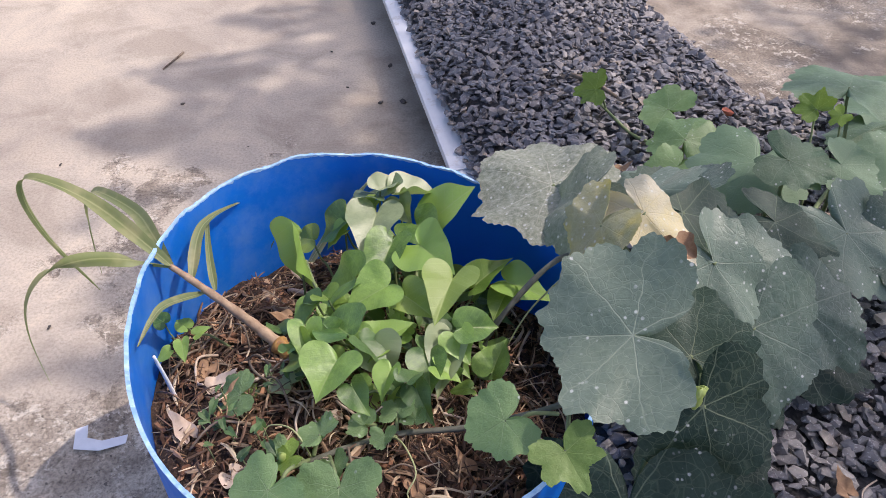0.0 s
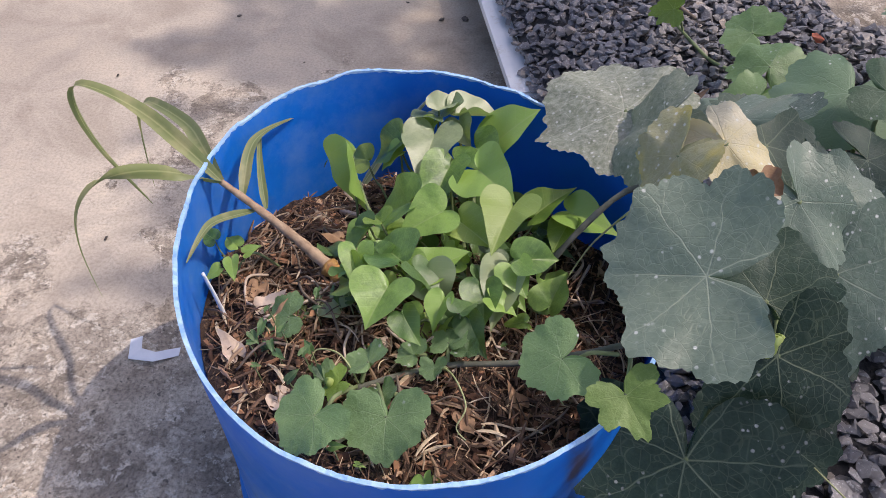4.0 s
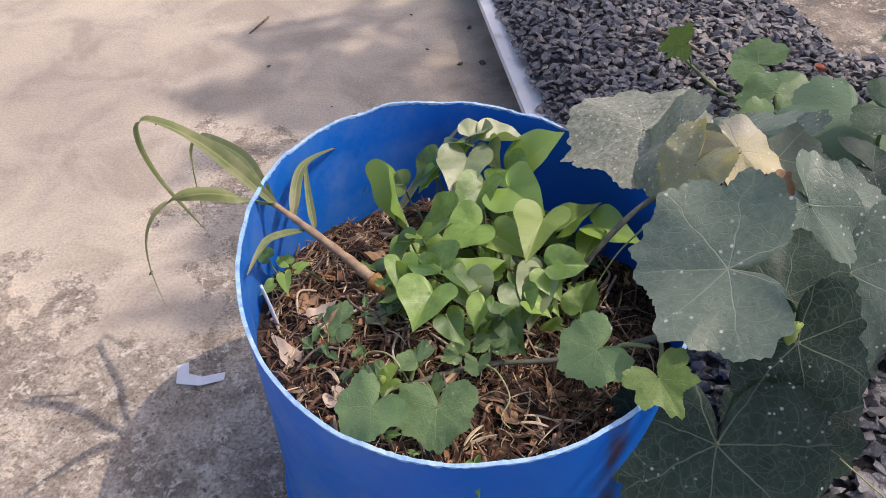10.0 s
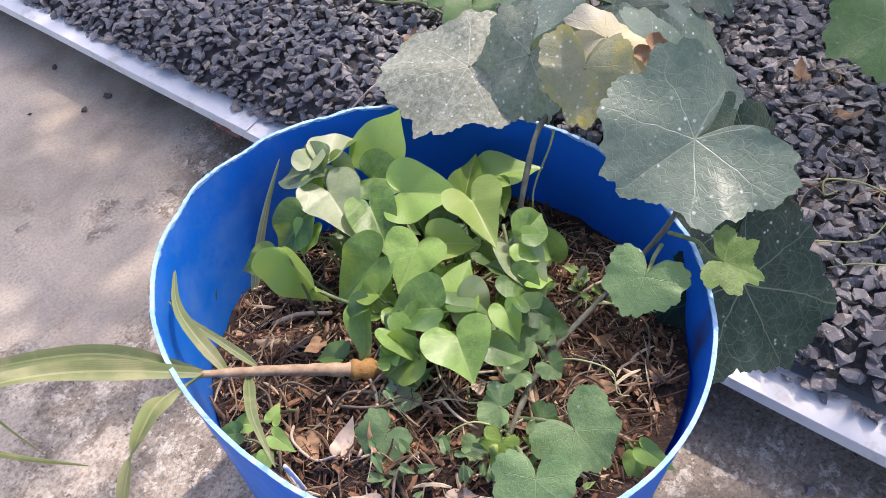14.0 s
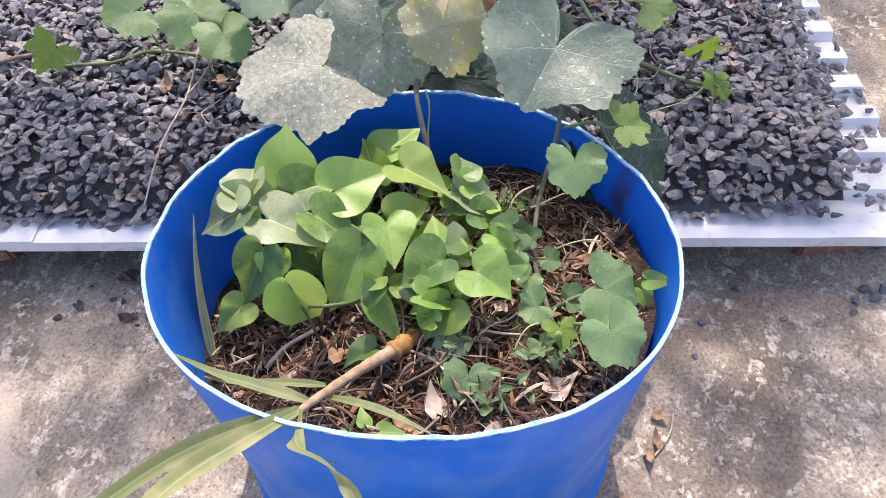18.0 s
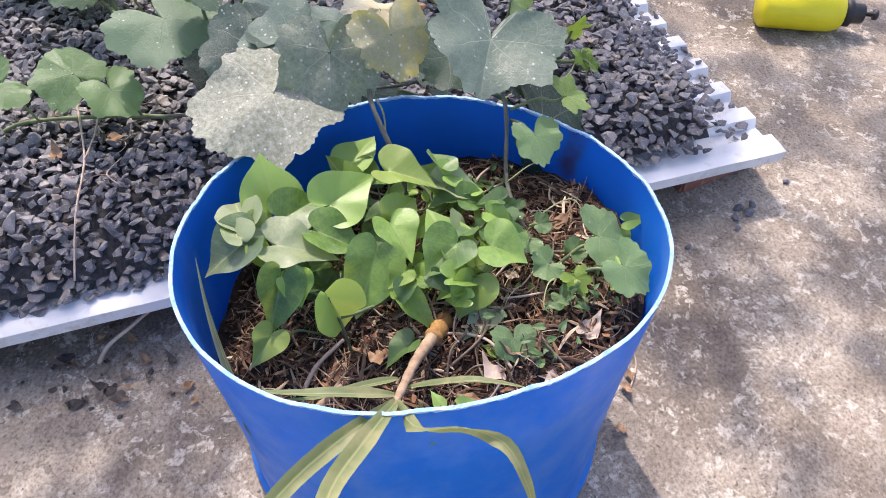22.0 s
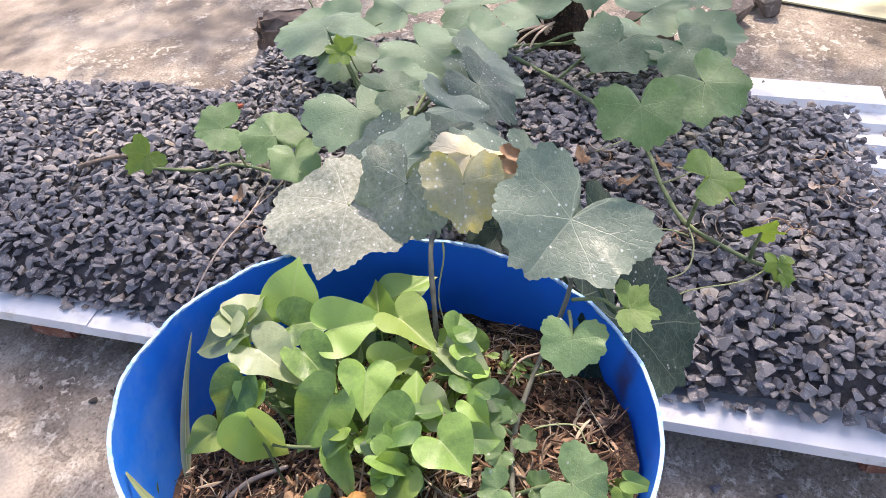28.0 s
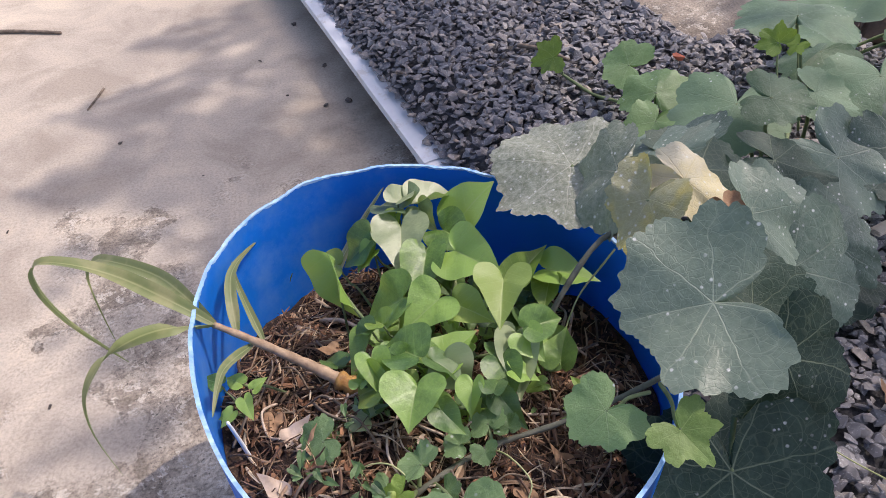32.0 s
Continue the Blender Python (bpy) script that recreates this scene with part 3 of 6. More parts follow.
def gravel():
    t = thing("gravel_bed", bed(1.5, 0.5, SHEET_Z + 0.026), "dark blue-grey crushed stone heaped on the white roof sheets", "gravel")
    rng = np.random.RandomState(3)
    kinds = [rock(1.0, 100 + i, rng.uniform(0.28, 0.50), 11) for i in range(36)]
    shared = [mesh_from("stone", v, f.tolist(), M_STONE) for v, f in kinds]
    places, step, single = [], 0.0182, 0
    bare = lambda v: 0.11 + 0.045 * math.sin(9.0 * v + 0.6) + 0.02 * math.sin(31.0 * v)
    for layer in range(2):
        for u in np.arange(0.012, END - 0.02, step):
            w = WIDE if u < SPLIT else NARROW
            for v in np.arange(0.036, w - 0.01, step):
                uu, vv = u + rng.uniform(-0.011, 0.011), v + rng.uniform(-0.011, 0.011)
                vv = max(vv, 0.034)
                crest = not 0.032 < (vv - 0.02) % 0.096 < 0.084
                if uu < bare(vv) and (layer or (crest and rng.rand() < 0.97 - 2 * uu) or rng.rand() < 0.55 - uu * 3):
                    continue
                if uu < 0.36 and vv > 0.985 and rng.rand() < 0.97:
                    continue
                if layer == 1 and (rng.rand() < 0.36 or uu < 0.1 or u > 2.9):
                    continue
                s = rng.choice((0.0098, 0.0132, 0.0165, 0.0205), p=(0.22, 0.36, 0.29, 0.13)) * rng.uniform(0.85, 1.15)
                z = stones_top(uu, vv) + (0.006 if layer else -0.002) + rng.uniform(-0.005, 0.004)
                z = max(z, SHEET_Z + 0.018 + s * 0.4) if uu > 0.105 else SHEET_Z + (0.028 if crest else 0.010) + s * 0.4
                m, k, at = turn3(rng, True) * (s, s, s), rng.randint(36), np.array(bed(uu, vv, z))
                if single < 300 and 0.10 < uu < 0.48 and vv < 0.26 and (layer or rng.rand() < 0.7):
                    ob = part("stone", shared[k], t)
                    ob.matrix_basis = Matrix.Translation(at) @ Matrix(m.tolist()).to_4x4()
                    single += 1
                else:
                    places.append((k, m, at))
    loose = part("crushed_stone", scatter("crushed_stone", kinds, places, M_GRAVEL), t, "dark blue-grey crushed stone")
    tagged(loose, kind="stuff")
    # a sheet added below the loose stones, coloured as the shade in their gaps
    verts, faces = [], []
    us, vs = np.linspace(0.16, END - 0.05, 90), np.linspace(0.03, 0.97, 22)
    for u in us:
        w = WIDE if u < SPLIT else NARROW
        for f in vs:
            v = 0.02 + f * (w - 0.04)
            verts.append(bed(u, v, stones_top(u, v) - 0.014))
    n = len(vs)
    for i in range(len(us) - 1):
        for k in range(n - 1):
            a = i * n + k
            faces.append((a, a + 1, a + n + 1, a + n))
    tagged(part("stone_dust", mesh_from("stone_dust", verts, faces, M_GAP_FILL, True), t, "dark sheet added to fill the gaps below the stones"), kind="stuff")


gravel()

# ---- the barrel ----
CX, CY, RIM = -0.020, 0.588, 0.456


def wall_radius(a, z):
    """Round at the foot, squeezed oval at the cut top."""
    f = max(0.0, min(1.0, z / RIM))
    oval = -0.0163 * math.cos(2 * a) - 0.0086 * math.sin(2 * a) + 0.0045 * math.cos(3 * a) + 0.0017 * math.sin(3 * a)
    return 0.2855 + 0.0035 * f + oval * f ** 1.3 - 0.006 * math.sin(math.pi * f) * 0.6


def rim_height(a):
    tilt = -0.0181 * math.cos(a) + 0.0028 * math.sin(a) + 0.0011 * math.cos(2 * a) + 0.0013 * math.sin(2 * a)
    return RIM + tilt + 0.004 * math.exp(-((a - radians(114)) / 0.09) ** 2) + 0.0012 * math.sin(a * 17) + 0.0008 * math.sin(a * 31 + 1)


def barrel():
    t = thing("barrel", (CX, CY, 0), "cut-down blue plastic barrel used as a planter on concrete", "barrel")
    N, verts, faces = 128, [], []
    levels = [0.0, 0.006, 0.014, 0.022, 0.028, 0.036, 0.06, 0.12, 0.20, 0.28, 0.36, 0.42, 1.0]
    for z in levels:
        for k in range(N):
            a = 2 * math.pi * k / N
            if a > math.pi:
                a -= 2 * math.pi
            zz = rim_height(a) if z == 1.0 else z
            bulge = {0.0: -0.006, 0.006: 0.004, 0.014: 0.008, 0.022: 0.006, 0.028: -0.002}.get(z, 0.0)
            r = wall_radius(a, zz) + bulge
            verts.append((CX + r * math.cos(a), CY + r * math.sin(a), zz))
    for i in range(len(levels) - 1):
        for k in range(N):
            a, b = i * N + k, i * N + (k + 1) % N
            faces.append((a, b, b + N, a + N))
    part("outer_wall", mesh_from("outer_wall", verts, faces, M_BLUE, True), t)
    inner, faces2 = [], []
    lv = [0.02, 0.12, 0.24, 0.36, 1.0]
    for z in lv:
        for k in range(N):
            a = 2 * math.pi * k / N
            if a > math.pi:
                a -= 2 * math.pi
            zz = rim_height(a) if z == 1.0 else z
            r = wall_radius(a, zz) - 0.0036
            inner.append((CX + r * math.cos(a), CY + r * math.sin(a), zz))
    for i in range(len(lv) - 1):
        for k in range(N):
            a, b = i * N + k, i * N + (k + 1) % N
            faces2.append((b, a, a + N, b + N))
    part("inner_wall", mesh_from("inner_wall", inner, faces2, M_BLUE, True), t)
    rng = np.random.RandomState(4)
    ring, faces3 = [], []
    for row, (dr, dz) in enumerate(((0.0003, -0.0014), (0.0004, 0.0008), (-0.0040, 0.0008), (-0.0041, -0.0014))):
        for k in range(N * 3):
            a = 2 * math.pi * k / (N * 3)
            if a > math.pi:
                a -= 2 * math.pi
            z = rim_height(a)
            r = wall_radius(a, z) + dr
            j = abs(rng.normal(0, 0.0008)) if dz > 0 else rng.normal(0, 0.0009)
            ring.append((CX + r * math.cos(a), CY + r * math.sin(a), z + dz + j))
    K = N * 3
    for i in range(3):
        for k in range(K):
            a, b = i * K + k, i * K + (k + 1) % K
            faces3.append((a, b, b + K, a + K))
    part("rim", mesh_from("rim", ring, faces3, M_RIM), t, "rough pale edge where the barrel was cut")
    base = [(CX + 0.278 * math.cos(2 * math.pi * k / 64), CY + 0.278 * math.sin(2 * math.pi * k / 64), 0.004) for k in range(64)]
    part("base", mesh_from("base", base, [tuple(range(64))], M_BLUE), t)
    return t


barrel()


def soil_z(x, y):
    r2 = ((x - CX + 0.03) ** 2 + (y - CY + 0.05) ** 2) / 0.035
    return 0.318 - 0.17 * (y - CY) - 0.06 * (x - CX) + 0.045 * math.exp(-r2) + 0.008 * math.sin(x * 31 + 1) * math.cos(y * 27) + 0.005 * math.sin(x * 70 + y * 55)


def in_barrel(rng, far=0.93):
    while True:
        a, f = rng.uniform(-math.pi, math.pi), math.sqrt(rng.rand()) * far
        r = (wall_radius(a, 0.31) - 0.008) * f
        return CX + r * math.cos(a), CY + r * math.sin(a)


def soil():
    verts, faces, N, K = [(CX, CY, soil_z(CX, CY))], [], 72, 22
    rng = np.random.RandomState(8)
    for i in range(1, K + 1):
        for k in range(N):
            a = 2 * math.pi * k / N - math.pi
            r = (wall_radius(a, 0.31) - 0.0055) * i / K
            x, y = CX + r * math.cos(a), CY + r * math.sin(a)
            verts.append((x, y, soil_z(x, y) + rng.normal(0, 0.0035)))
    for k in range(N):
        faces.append((0, 1 + k, 1 + (k + 1) % N))
    for i in range(K - 1):
        for k in range(N):
            a, b = 1 + i * N + k, 1 + i * N + (k + 1) % N
            faces.append((a, a + N, b + N, b))
    solid("soil", mesh_from("soil", verts, faces, M_SOIL, True), "dark crumbly soil filling the blue barrel", "soil", kind="stuff")


def strip(length, width, thick, bend, rng):
    """One flat straw or chip, bent along its length."""
    n, curl = 4, rng.normal(0, 0.22)
    v, f = [], []
    for i in range(n + 1):
        s = i / n - 0.5
        w = width * (1 - 0.5 * abs(s * 2) ** 3)
        z = bend * (0.25 - s * s) * length * 2
        c = curl * (0.25 - s * s) * length
        v += [(s * length, c - w / 2, z), (s * length, c + w / 2, z), (s * length, c, z + thick)]
    for i in range(n):
        a = i * 3
        for p, q in ((0, 1), (1, 2), (2, 0)):
            f += [(a + p, a + q, a + 3 + q), (a + p, a + 3 + q, a + 3 + p)]
    return np.array(v), np.array(f)


def mulch():
    t = thing("straw_mulch", (CX, CY, 0.32), "dry straw and grass bits lying on the barrel soil", "mulch")
    rng = np.random.RandomState(12)
    kinds = [strip(rng.uniform(0.016, 0.058), rng.choice((0.0010, 0.0015, 0.0022, 0.0042)), 0.0011, rng.uniform(-0.08, 0.16), rng) for _ in range(24)]
    shared = [mesh_from("straw", v, f.tolist(), M_STRAW_PIECE) for v, f in kinds]
    places, single = [], 0
    for i in range(2600):
        x, y = in_barrel(rng, 0.95)
        if x > CX + 0.03 and y > CY + 0.02 and rng.rand() < 0.5:
            continue
        e = Euler((rng.uniform(-0.5, 0.5), rng.normal(0, 0.28), rng.uniform(0, 6.28))).to_matrix()
        m = np.array(e) * rng.uniform(0.6, 1.2)
        k, at = rng.randint(24), np.array((x, y, soil_z(x, y) + rng.uniform(0.002, 0.014)))
        if single < 280 and (y < CY - 0.05 or x < CX - 0.10) and rng.rand() < 0.5:
            part("straw", shared[k], t).matrix_basis = Matrix.Translation(at) @ Matrix(m.tolist()).to_4x4()
            single += 1
        else:
            places.append((k, m, at))
    tagged(part("loose_straw", scatter("loose_straw", kinds, places, M_STRAW), t), kind="stuff")
    chips = [rock(1.0, 300 + i, 0.35, 9) for i in range(12)]
    places = []
    for i in range(4200):
        x, y = in_barrel(rng, 0.97)
        s = 0.0025 + 0.0085 * rng.rand() ** 2.6
        places.append((rng.randint(12), turn3(rng, True) * (s * 1.4, s * 0.7, s), np.array((x, y, soil_z(x, y) + rng.uniform(-0.001, 0.008)))))
    solid("bark_chips", scatter("bark_chips", chips, places, M_CHIP), "brown bark chips and crumbs on the barrel soil", "mulch", kind="stuff")


soil()
mulch()


# ---- leaves ----
HEART = ((0, 1.0), (3, 0.92), (9, 0.82), (19, 0.72), (32, 0.645), (48, 0.605), (66, 0.59), (88, 0.575), (108, 0.545), (124, 0.47), (138, 0.40), (150, 0.31), (162, 0.20), (172, 0.11), (180, 0.06))
SQUASH = ((0, 0.96), (10, 0.955), (22, 0.905), (30, 0.87), (38, 0.91), (50, 0.99), (62, 1.0), (74, 0.935), (83, 0.875), (92, 0.915), (104, 0.985), (116, 0.97), (130, 0.88), (142, 0.77), (152, 0.62), (161, 0.44), (170, 0.24), (180, 0.07))

SQUASH_YOUNG = ((0, 1.0), (10, 0.93), (20, 0.76), (30, 0.68), (38, 0.76), (48, 0.92), (56, 0.95), (66, 0.84), (78, 0.68), (88, 0.70), (98, 0.82), (108, 0.86), (122, 0.77), (138, 0.62), (152, 0.44), (166, 0.24), (180, 0.06))


def blade(outline, at, tip, normal, size, wide=1.0, cup=0.1, fold=0.0, wave=0.06, droop=0.0, teeth=0.0, rings=6, steps=56, seed=0):
    """A leaf blade round its petiole joint. tip and normal: directions."""
    rng = np.random.RandomState(seed)
    n = unit(normal)
    y = np.array(tip, dtype=float)
    y = unit(y - n * (y @ n))
    x = np.cross(y, n)
    ph, ph2 = rng.uniform(0, 6.28, 2)
    deg, rad = zip(*outline)
    verts, uvs = [np.array(at, dtype=float)], [(0.0, 0.0)]
    for i in range(1, rings + 1):
        q = i / rings
        for k in range(steps):
            th = -math.pi + 2 * math.pi * k / steps
            r = float(np.interp(abs(math.degrees(th)), deg, rad)) * (1 + (0.05 if teeth else 0.04) * (math.sin(2 * th + ph) + math.sin(3 * th + ph2)) + 0.02 * math.sin(5 * th + ph2))
            if teeth:
                r *= 1 + q ** 4 * (teeth * (abs(math.sin(th * 8.5 + 0.9 * math.sin(3 * th + ph))) - 0.6) * (1 + 0.5 * math.sin(5 * th + ph2)) + 0.45 * teeth * (abs(math.sin(th * 26.5 + 2.0 * math.sin(4 * th + ph2))) - 0.5))
            lx, ly = r * q * math.sin(th) * wide, r * q * math.cos(th)
            rr = math.hypot(lx, ly)
            z = cup * rr * rr + fold * abs(lx) - droop * max(ly, 0) ** 2
            z += wave * q ** 2 * math.sin(4 * th + ph)
            if teeth:
                z += 0.25 * wave * q ** 3 * math.sin(9 * th + ph2) + 0.022 * math.sin(6 * lx + ph) * math.sin(5 * ly + ph2) + 0.12 * wave * q ** 6 * math.sin(17 * th + ph + 2 * math.sin(2 * th))
            else:
                z += 0.4 * wave * q ** 3 * math.sin(7 * th + ph2)
            verts.append(at + size * (x * lx + y * ly + n * z))
            uvs.append((lx, ly))
    faces = [(0, 1 + (k + 1) % steps, 1 + k) for k in range(steps)]
    for i in range(rings - 1):
        for k in range(steps):
            a, b = 1 + i * steps + k, 1 + i * steps + (k + 1) % steps
            faces.append((a, b, b + steps, a + steps))
    return verts, faces, uvs


LEAVES = [0]


def add_leaf(plant, shape, mat, foot, thick, stem_mat, label="", sag=0.0):
    LEAVES[0] += 1
    verts, faces, uvs = shape
    ob = part("leaf", mesh_from("leaf", verts, faces, mat, True, uvs), plant, label)
    if foot is not None:
        a, b = np.array(verts[0]), np.array(foot)
        mid = (a + b) / 2 + np.array((0, 0, 0.10 * np.linalg.norm(a - b) - sag))
        near = b * 0.25 + a * 0.75 + np.array((0, 0, -0.03 * np.linalg.norm(a - b)))
        part("petiole", tube_mesh("petiole", (b, mid, near, a + np.array((0, 0, -0.0005))), thick, stem_mat, 6, 0.7), ob)
    return ob


# ---- sweet potato in the barrel ----
potato = thing("sweet_potato_plant", (0.0, 0.62, 0.36), "bushy sweet potato plant with light green heart-shaped leaves in the barrel", "plant")


def heart(base, tip, width, normal=(-0.15, -0.12, 0.95), mat=M_HEART, fold=0.2, droop=0.15, cup=0.05, plant=potato, foot=None):
    """base: where the petiole joins; tip: the point of the heart; width across the lobes."""
    b, t = np.array(base), np.array(tip)
    length = np.linalg.norm(t - b)
    d = (t - b) / length
    s = LEAVES[0]
    n = np.array(normal, dtype=float) + np.random.RandomState(s + 900).normal(0, 0.13, 3)
    n = unit(n - d * (n @ d))
    shape = blade(HEART, b, d, n, 0.95 * length, 1.0 * width / (1.12 * length), 0.4 * cup - 0.05 * (s % 3), 1.1 * fold + (0.14, 0.32, 0.22)[s % 3], 0.04, 0.8 * droop, 0.0, 6, 52, s)
    if foot is None:
        rng = np.random.RandomState(s + 50)
        fx, fy = b[0] * 0.75 + 0.01 + rng.normal(0, 0.012), b[1] * 0.75 + 0.155 + rng.normal(0, 0.012)
        foot = (fx, fy, soil_z(fx, fy) - 0.004)
    add_leaf(plant, shape, mat, foot, 0.0019, M_STEM)


# the shoot that leans on the wall
heart((0.056, 0.783, 0.429), (0.110, 0.797, 0.486), 0.084, (-0.68, -0.26, 0.70), M_HEART, 0.10)
heart((0.006, 0.812, 0.445), (0.066, 0.836, 0.437), 0.062, (-0.50, -0.15, 0.85), M_HEART_PALE, 0.45)
heart((0.004, 0.806, 0.440), (0.020, 0.772, 0.424), 0.048, (-0.60, -0.10, 0.70), M_HEART_PALE, 0.30)
heart((-0.020, 0.808, 0.445), (-0.054, 0.874, 0.414), 0.072, (-0.40, 0.05, 0.90), M_HEART_PALE, 0.30)
heart((-0.024, 0.815, 0.452), (0.012, 0.842, 0.456), 0.042, (-0.45, -0.15, 0.85), M_HEART_PALE, 0.40)
heart((-0.030, 0.800, 0.440), (-0.046, 0.782, 0.414), 0.032, (-0.50, -0.20, 0.80), M_HEART_LIME, 0.30)
heart((-0.027, 0.772, 0.440), (-0.039, 0.694, 0.426), 0.080, (-0.20, -0.10, 0.95), M_HEART_PALE, 0.16)
heart((-0.002, 0.722, 0.432), (-0.026, 0.655, 0.411), 0.064, (-0.15, -0.25, 0.92), M_HEART, 0.20)
# the crown of the bush
heart((0.031, 0.762, 0.431), (0.068, 0.706, 0.438), 0.066, (-0.30, -0.30, 0.90), M_HEART, 0.25)
heart((0.038, 0.706, 0.442), (0.081, 0.643, 0.453), 0.082, (-0.35, -0.25, 0.90), M_HEART, 0.22)
heart((0.112, 0.684, 0.396), (0.161, 0.716, 0.428), 0.048, (-0.55, -0.25, 0.75), M_HEART_LIME, 0.35)
heart((0.155, 0.682, 0.402), (0.210, 0.644, 0.414), 0.062, (-0.30, -0.10, 0.92), M_HEART, 0.20)
heart((0.150, 0.668, 0.395), (0.130, 0.630, 0.380), 0.045, (-0.30, -0.20, 0.92), M_HEART_LIME, 0.20)
heart((0.078, 0.628, 0.456), (0.057, 0.563, 0.452), 0.070, (-0.15, -0.20, 0.95), M_HEART_LIME, 0.20)
heart((0.092, 0.558, 0.446), (0.141, 0.568, 0.443), 0.046, (-0.35, -0.25, 0.85), M_HEART, 0.35)
heart((0.084, 0.552, 0.438), (0.100, 0.520, 0.425), 0.044, (-0.20, -0.30, 0.90), M_HEART, 0.20)
heart((0.078, 0.556, 0.424), (0.062, 0.490, 0.405), 0.056, (-0.20, -0.25, 0.92), M_HEART_PALE, 0.40)
heart((0.077, 0.569, 0.424), (0.054, 0.543, 0.408), 0.042, (-0.25, -0.30, 0.90), M_HEART_PALE, 0.35)
heart((0.052, 0.532, 0.422), (0.055, 0.490, 0.404), 0.048, (-0.25, -0.30, 0.90), M_HEART, 0.35)
heart((0.130, 0.553, 0.378), (0.146, 0.588, 0.405), 0.052, (-0.50, -0.30, 0.80), M_HEART, 0.20)
heart((0.022, 0.626, 0.428), (0.060, 0.588, 0.432), 0.052, (-0.30, -0.20, 0.92), M_HEART_LIME, 0.30)
heart((-0.004, 0.630, 0.440), (-0.052, 0.606, 0.424), 0.072, (-0.10, -0.25, 0.95), M_HEART, 0.22)
heart((-0.018, 0.556, 0.410), (0.032, 0.582, 0.434), 0.064, (-0.45, -0.20, 0.85), M_HEART, 0.15)
heart((-0.010, 0.546, 0.425), (0.018, 0.519, 0.399), 0.060, (-0.15, -0.30, 0.92), M_HEART_PALE, 0.25)
heart((-0.044, 0.554, 0.439), (-0.082, 0.600, 0.422), 0.070, (-0.35, 0.05, 0.92), M_HEART, 0.32)
heart((-0.050, 0.508, 0.441), (-0.071, 0.457, 0.432), 0.074, (-0.20, -0.25, 0.93), M_HEART, 0.12)
heart((-0.049, 0.530, 0.420), (-0.076, 0.526, 0.408), 0.032, (-0.45, -0.20, 0.85), M_HEART_LIME, 0.30)
heart((-0.045, 0.653, 0.430), (-0.106, 0.684, 0.366), 0.078, (-0.62, -0.20, 0.72), M_HEART, 0.20)
heart((-0.074, 0.618, 0.430), (-0.092, 0.643, 0.421), 0.038, (-0.30, -0.20, 0.90), M_HEART_LIME, 0.25)
heart((-0.121, 0.709, 0.452), (-0.112, 0.682, 0.355), 0.068, (-0.62, -0.50, 0.35), M_HEART, 0.50)
heart((-0.073, 0.767, 0.430), (-0.122, 0.786, 0.375), 0.060, (-0.60, -0.20, 0.65), M_HEART, 0.30)
heart((-0.068, 0.752, 0.425), (-0.098, 0.745, 0.400), 0.048, (-0.50, -0.20, 0.80), M_HEART, 0.15)
heart((-0.122, 0.783, 0.384), (-0.160, 0.805, 0.372), 0.046, (-0.40, -0.20, 0.88), M_HEART_LIME, 0.10)
heart((-0.094, 0.618, 0.408), (-0.126, 0.583, 0.371), 0.036, (-0.55, -0.35, 0.60), M_HEART, 0.60)
heart((-0.087, 0.534, 0.420), (-0.126, 0.557, 0.384), 0.060, (-0.55, -0.10, 0.80), M_HEART_LIME, 0.35)
heart((-0.110, 0.518, 0.390), (-0.143, 0.551, 0.380), 0.046, (-0.30, -0.20, 0.92), M_HEART_PALE, 0.12)
heart((-0.075, 0.463, 0.376), (-0.109, 0.467, 0.360), 0.030, (-0.50, -0.10, 0.80), M_HEART, 0.10)
heart((0.001, 0.505, 0.386), (-0.002, 0.458, 0.385), 0.052, (-0.20, -0.30, 0.92), M_HEART_LIME, 0.35)
heart((-0.163, 0.512, 0.372), (-0.150, 0.530, 0.378), 0.026, (-0.10, -0.27, 0.95), M_HEART_LIME)
heart((-0.255, 0.607, 0.384), (-0.275, 0.622, 0.386), 0.023, (-0.08, -0.27, 0.96))
# low inner leaves, every other one in the copy coloured for shade
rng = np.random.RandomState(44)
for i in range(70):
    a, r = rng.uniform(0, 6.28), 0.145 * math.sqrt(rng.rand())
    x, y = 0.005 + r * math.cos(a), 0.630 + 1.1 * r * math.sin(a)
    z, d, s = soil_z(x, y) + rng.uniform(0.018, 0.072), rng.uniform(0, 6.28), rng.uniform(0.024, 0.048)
    heart((x, y, z), (x + s * math.cos(d), y + s * math.sin(d), z - 0.3 * s), s * rng.uniform(0.85, 1.05), (rng.normal(-0.15, 0.25), rng.normal(-0.15, 0.25), 0.9), M_HEART_SHADED if i % 2 else M_HEART, rng.choice((0.1, 0.3, 0.45)), 0.3)
runner = [(0.02, 0.64, 0.355), (0.03, 0.72, 0.395), (-0.01, 0.775, 0.41), (-0.02, 0.80, 0.435)]
part("runner", tube_mesh("runner", runner, 0.0034, M_STEM, 7, 0.7), potato)
part("runner", tube_mesh("runner", [(0.0, 0.6, 0.355), (0.07, 0.57, 0.40), (0.10, 0.60, 0.42)], 0.003, M_STEM, 7, 0.7), potato)
part("runner", tube_mesh("runner", [(-0.03, 0.6, 0.355), (-0.09, 0.66, 0.385), (-0.12, 0.72, 0.40)], 0.003, M_STEM, 7, 0.7), potato)

# ---- squash vine ----
squash = thing("squash_vine", (0.30, 0.55, 0.11), "sprawling squash vine with large mildewed grey-green leaves on the stone bed", "plant")


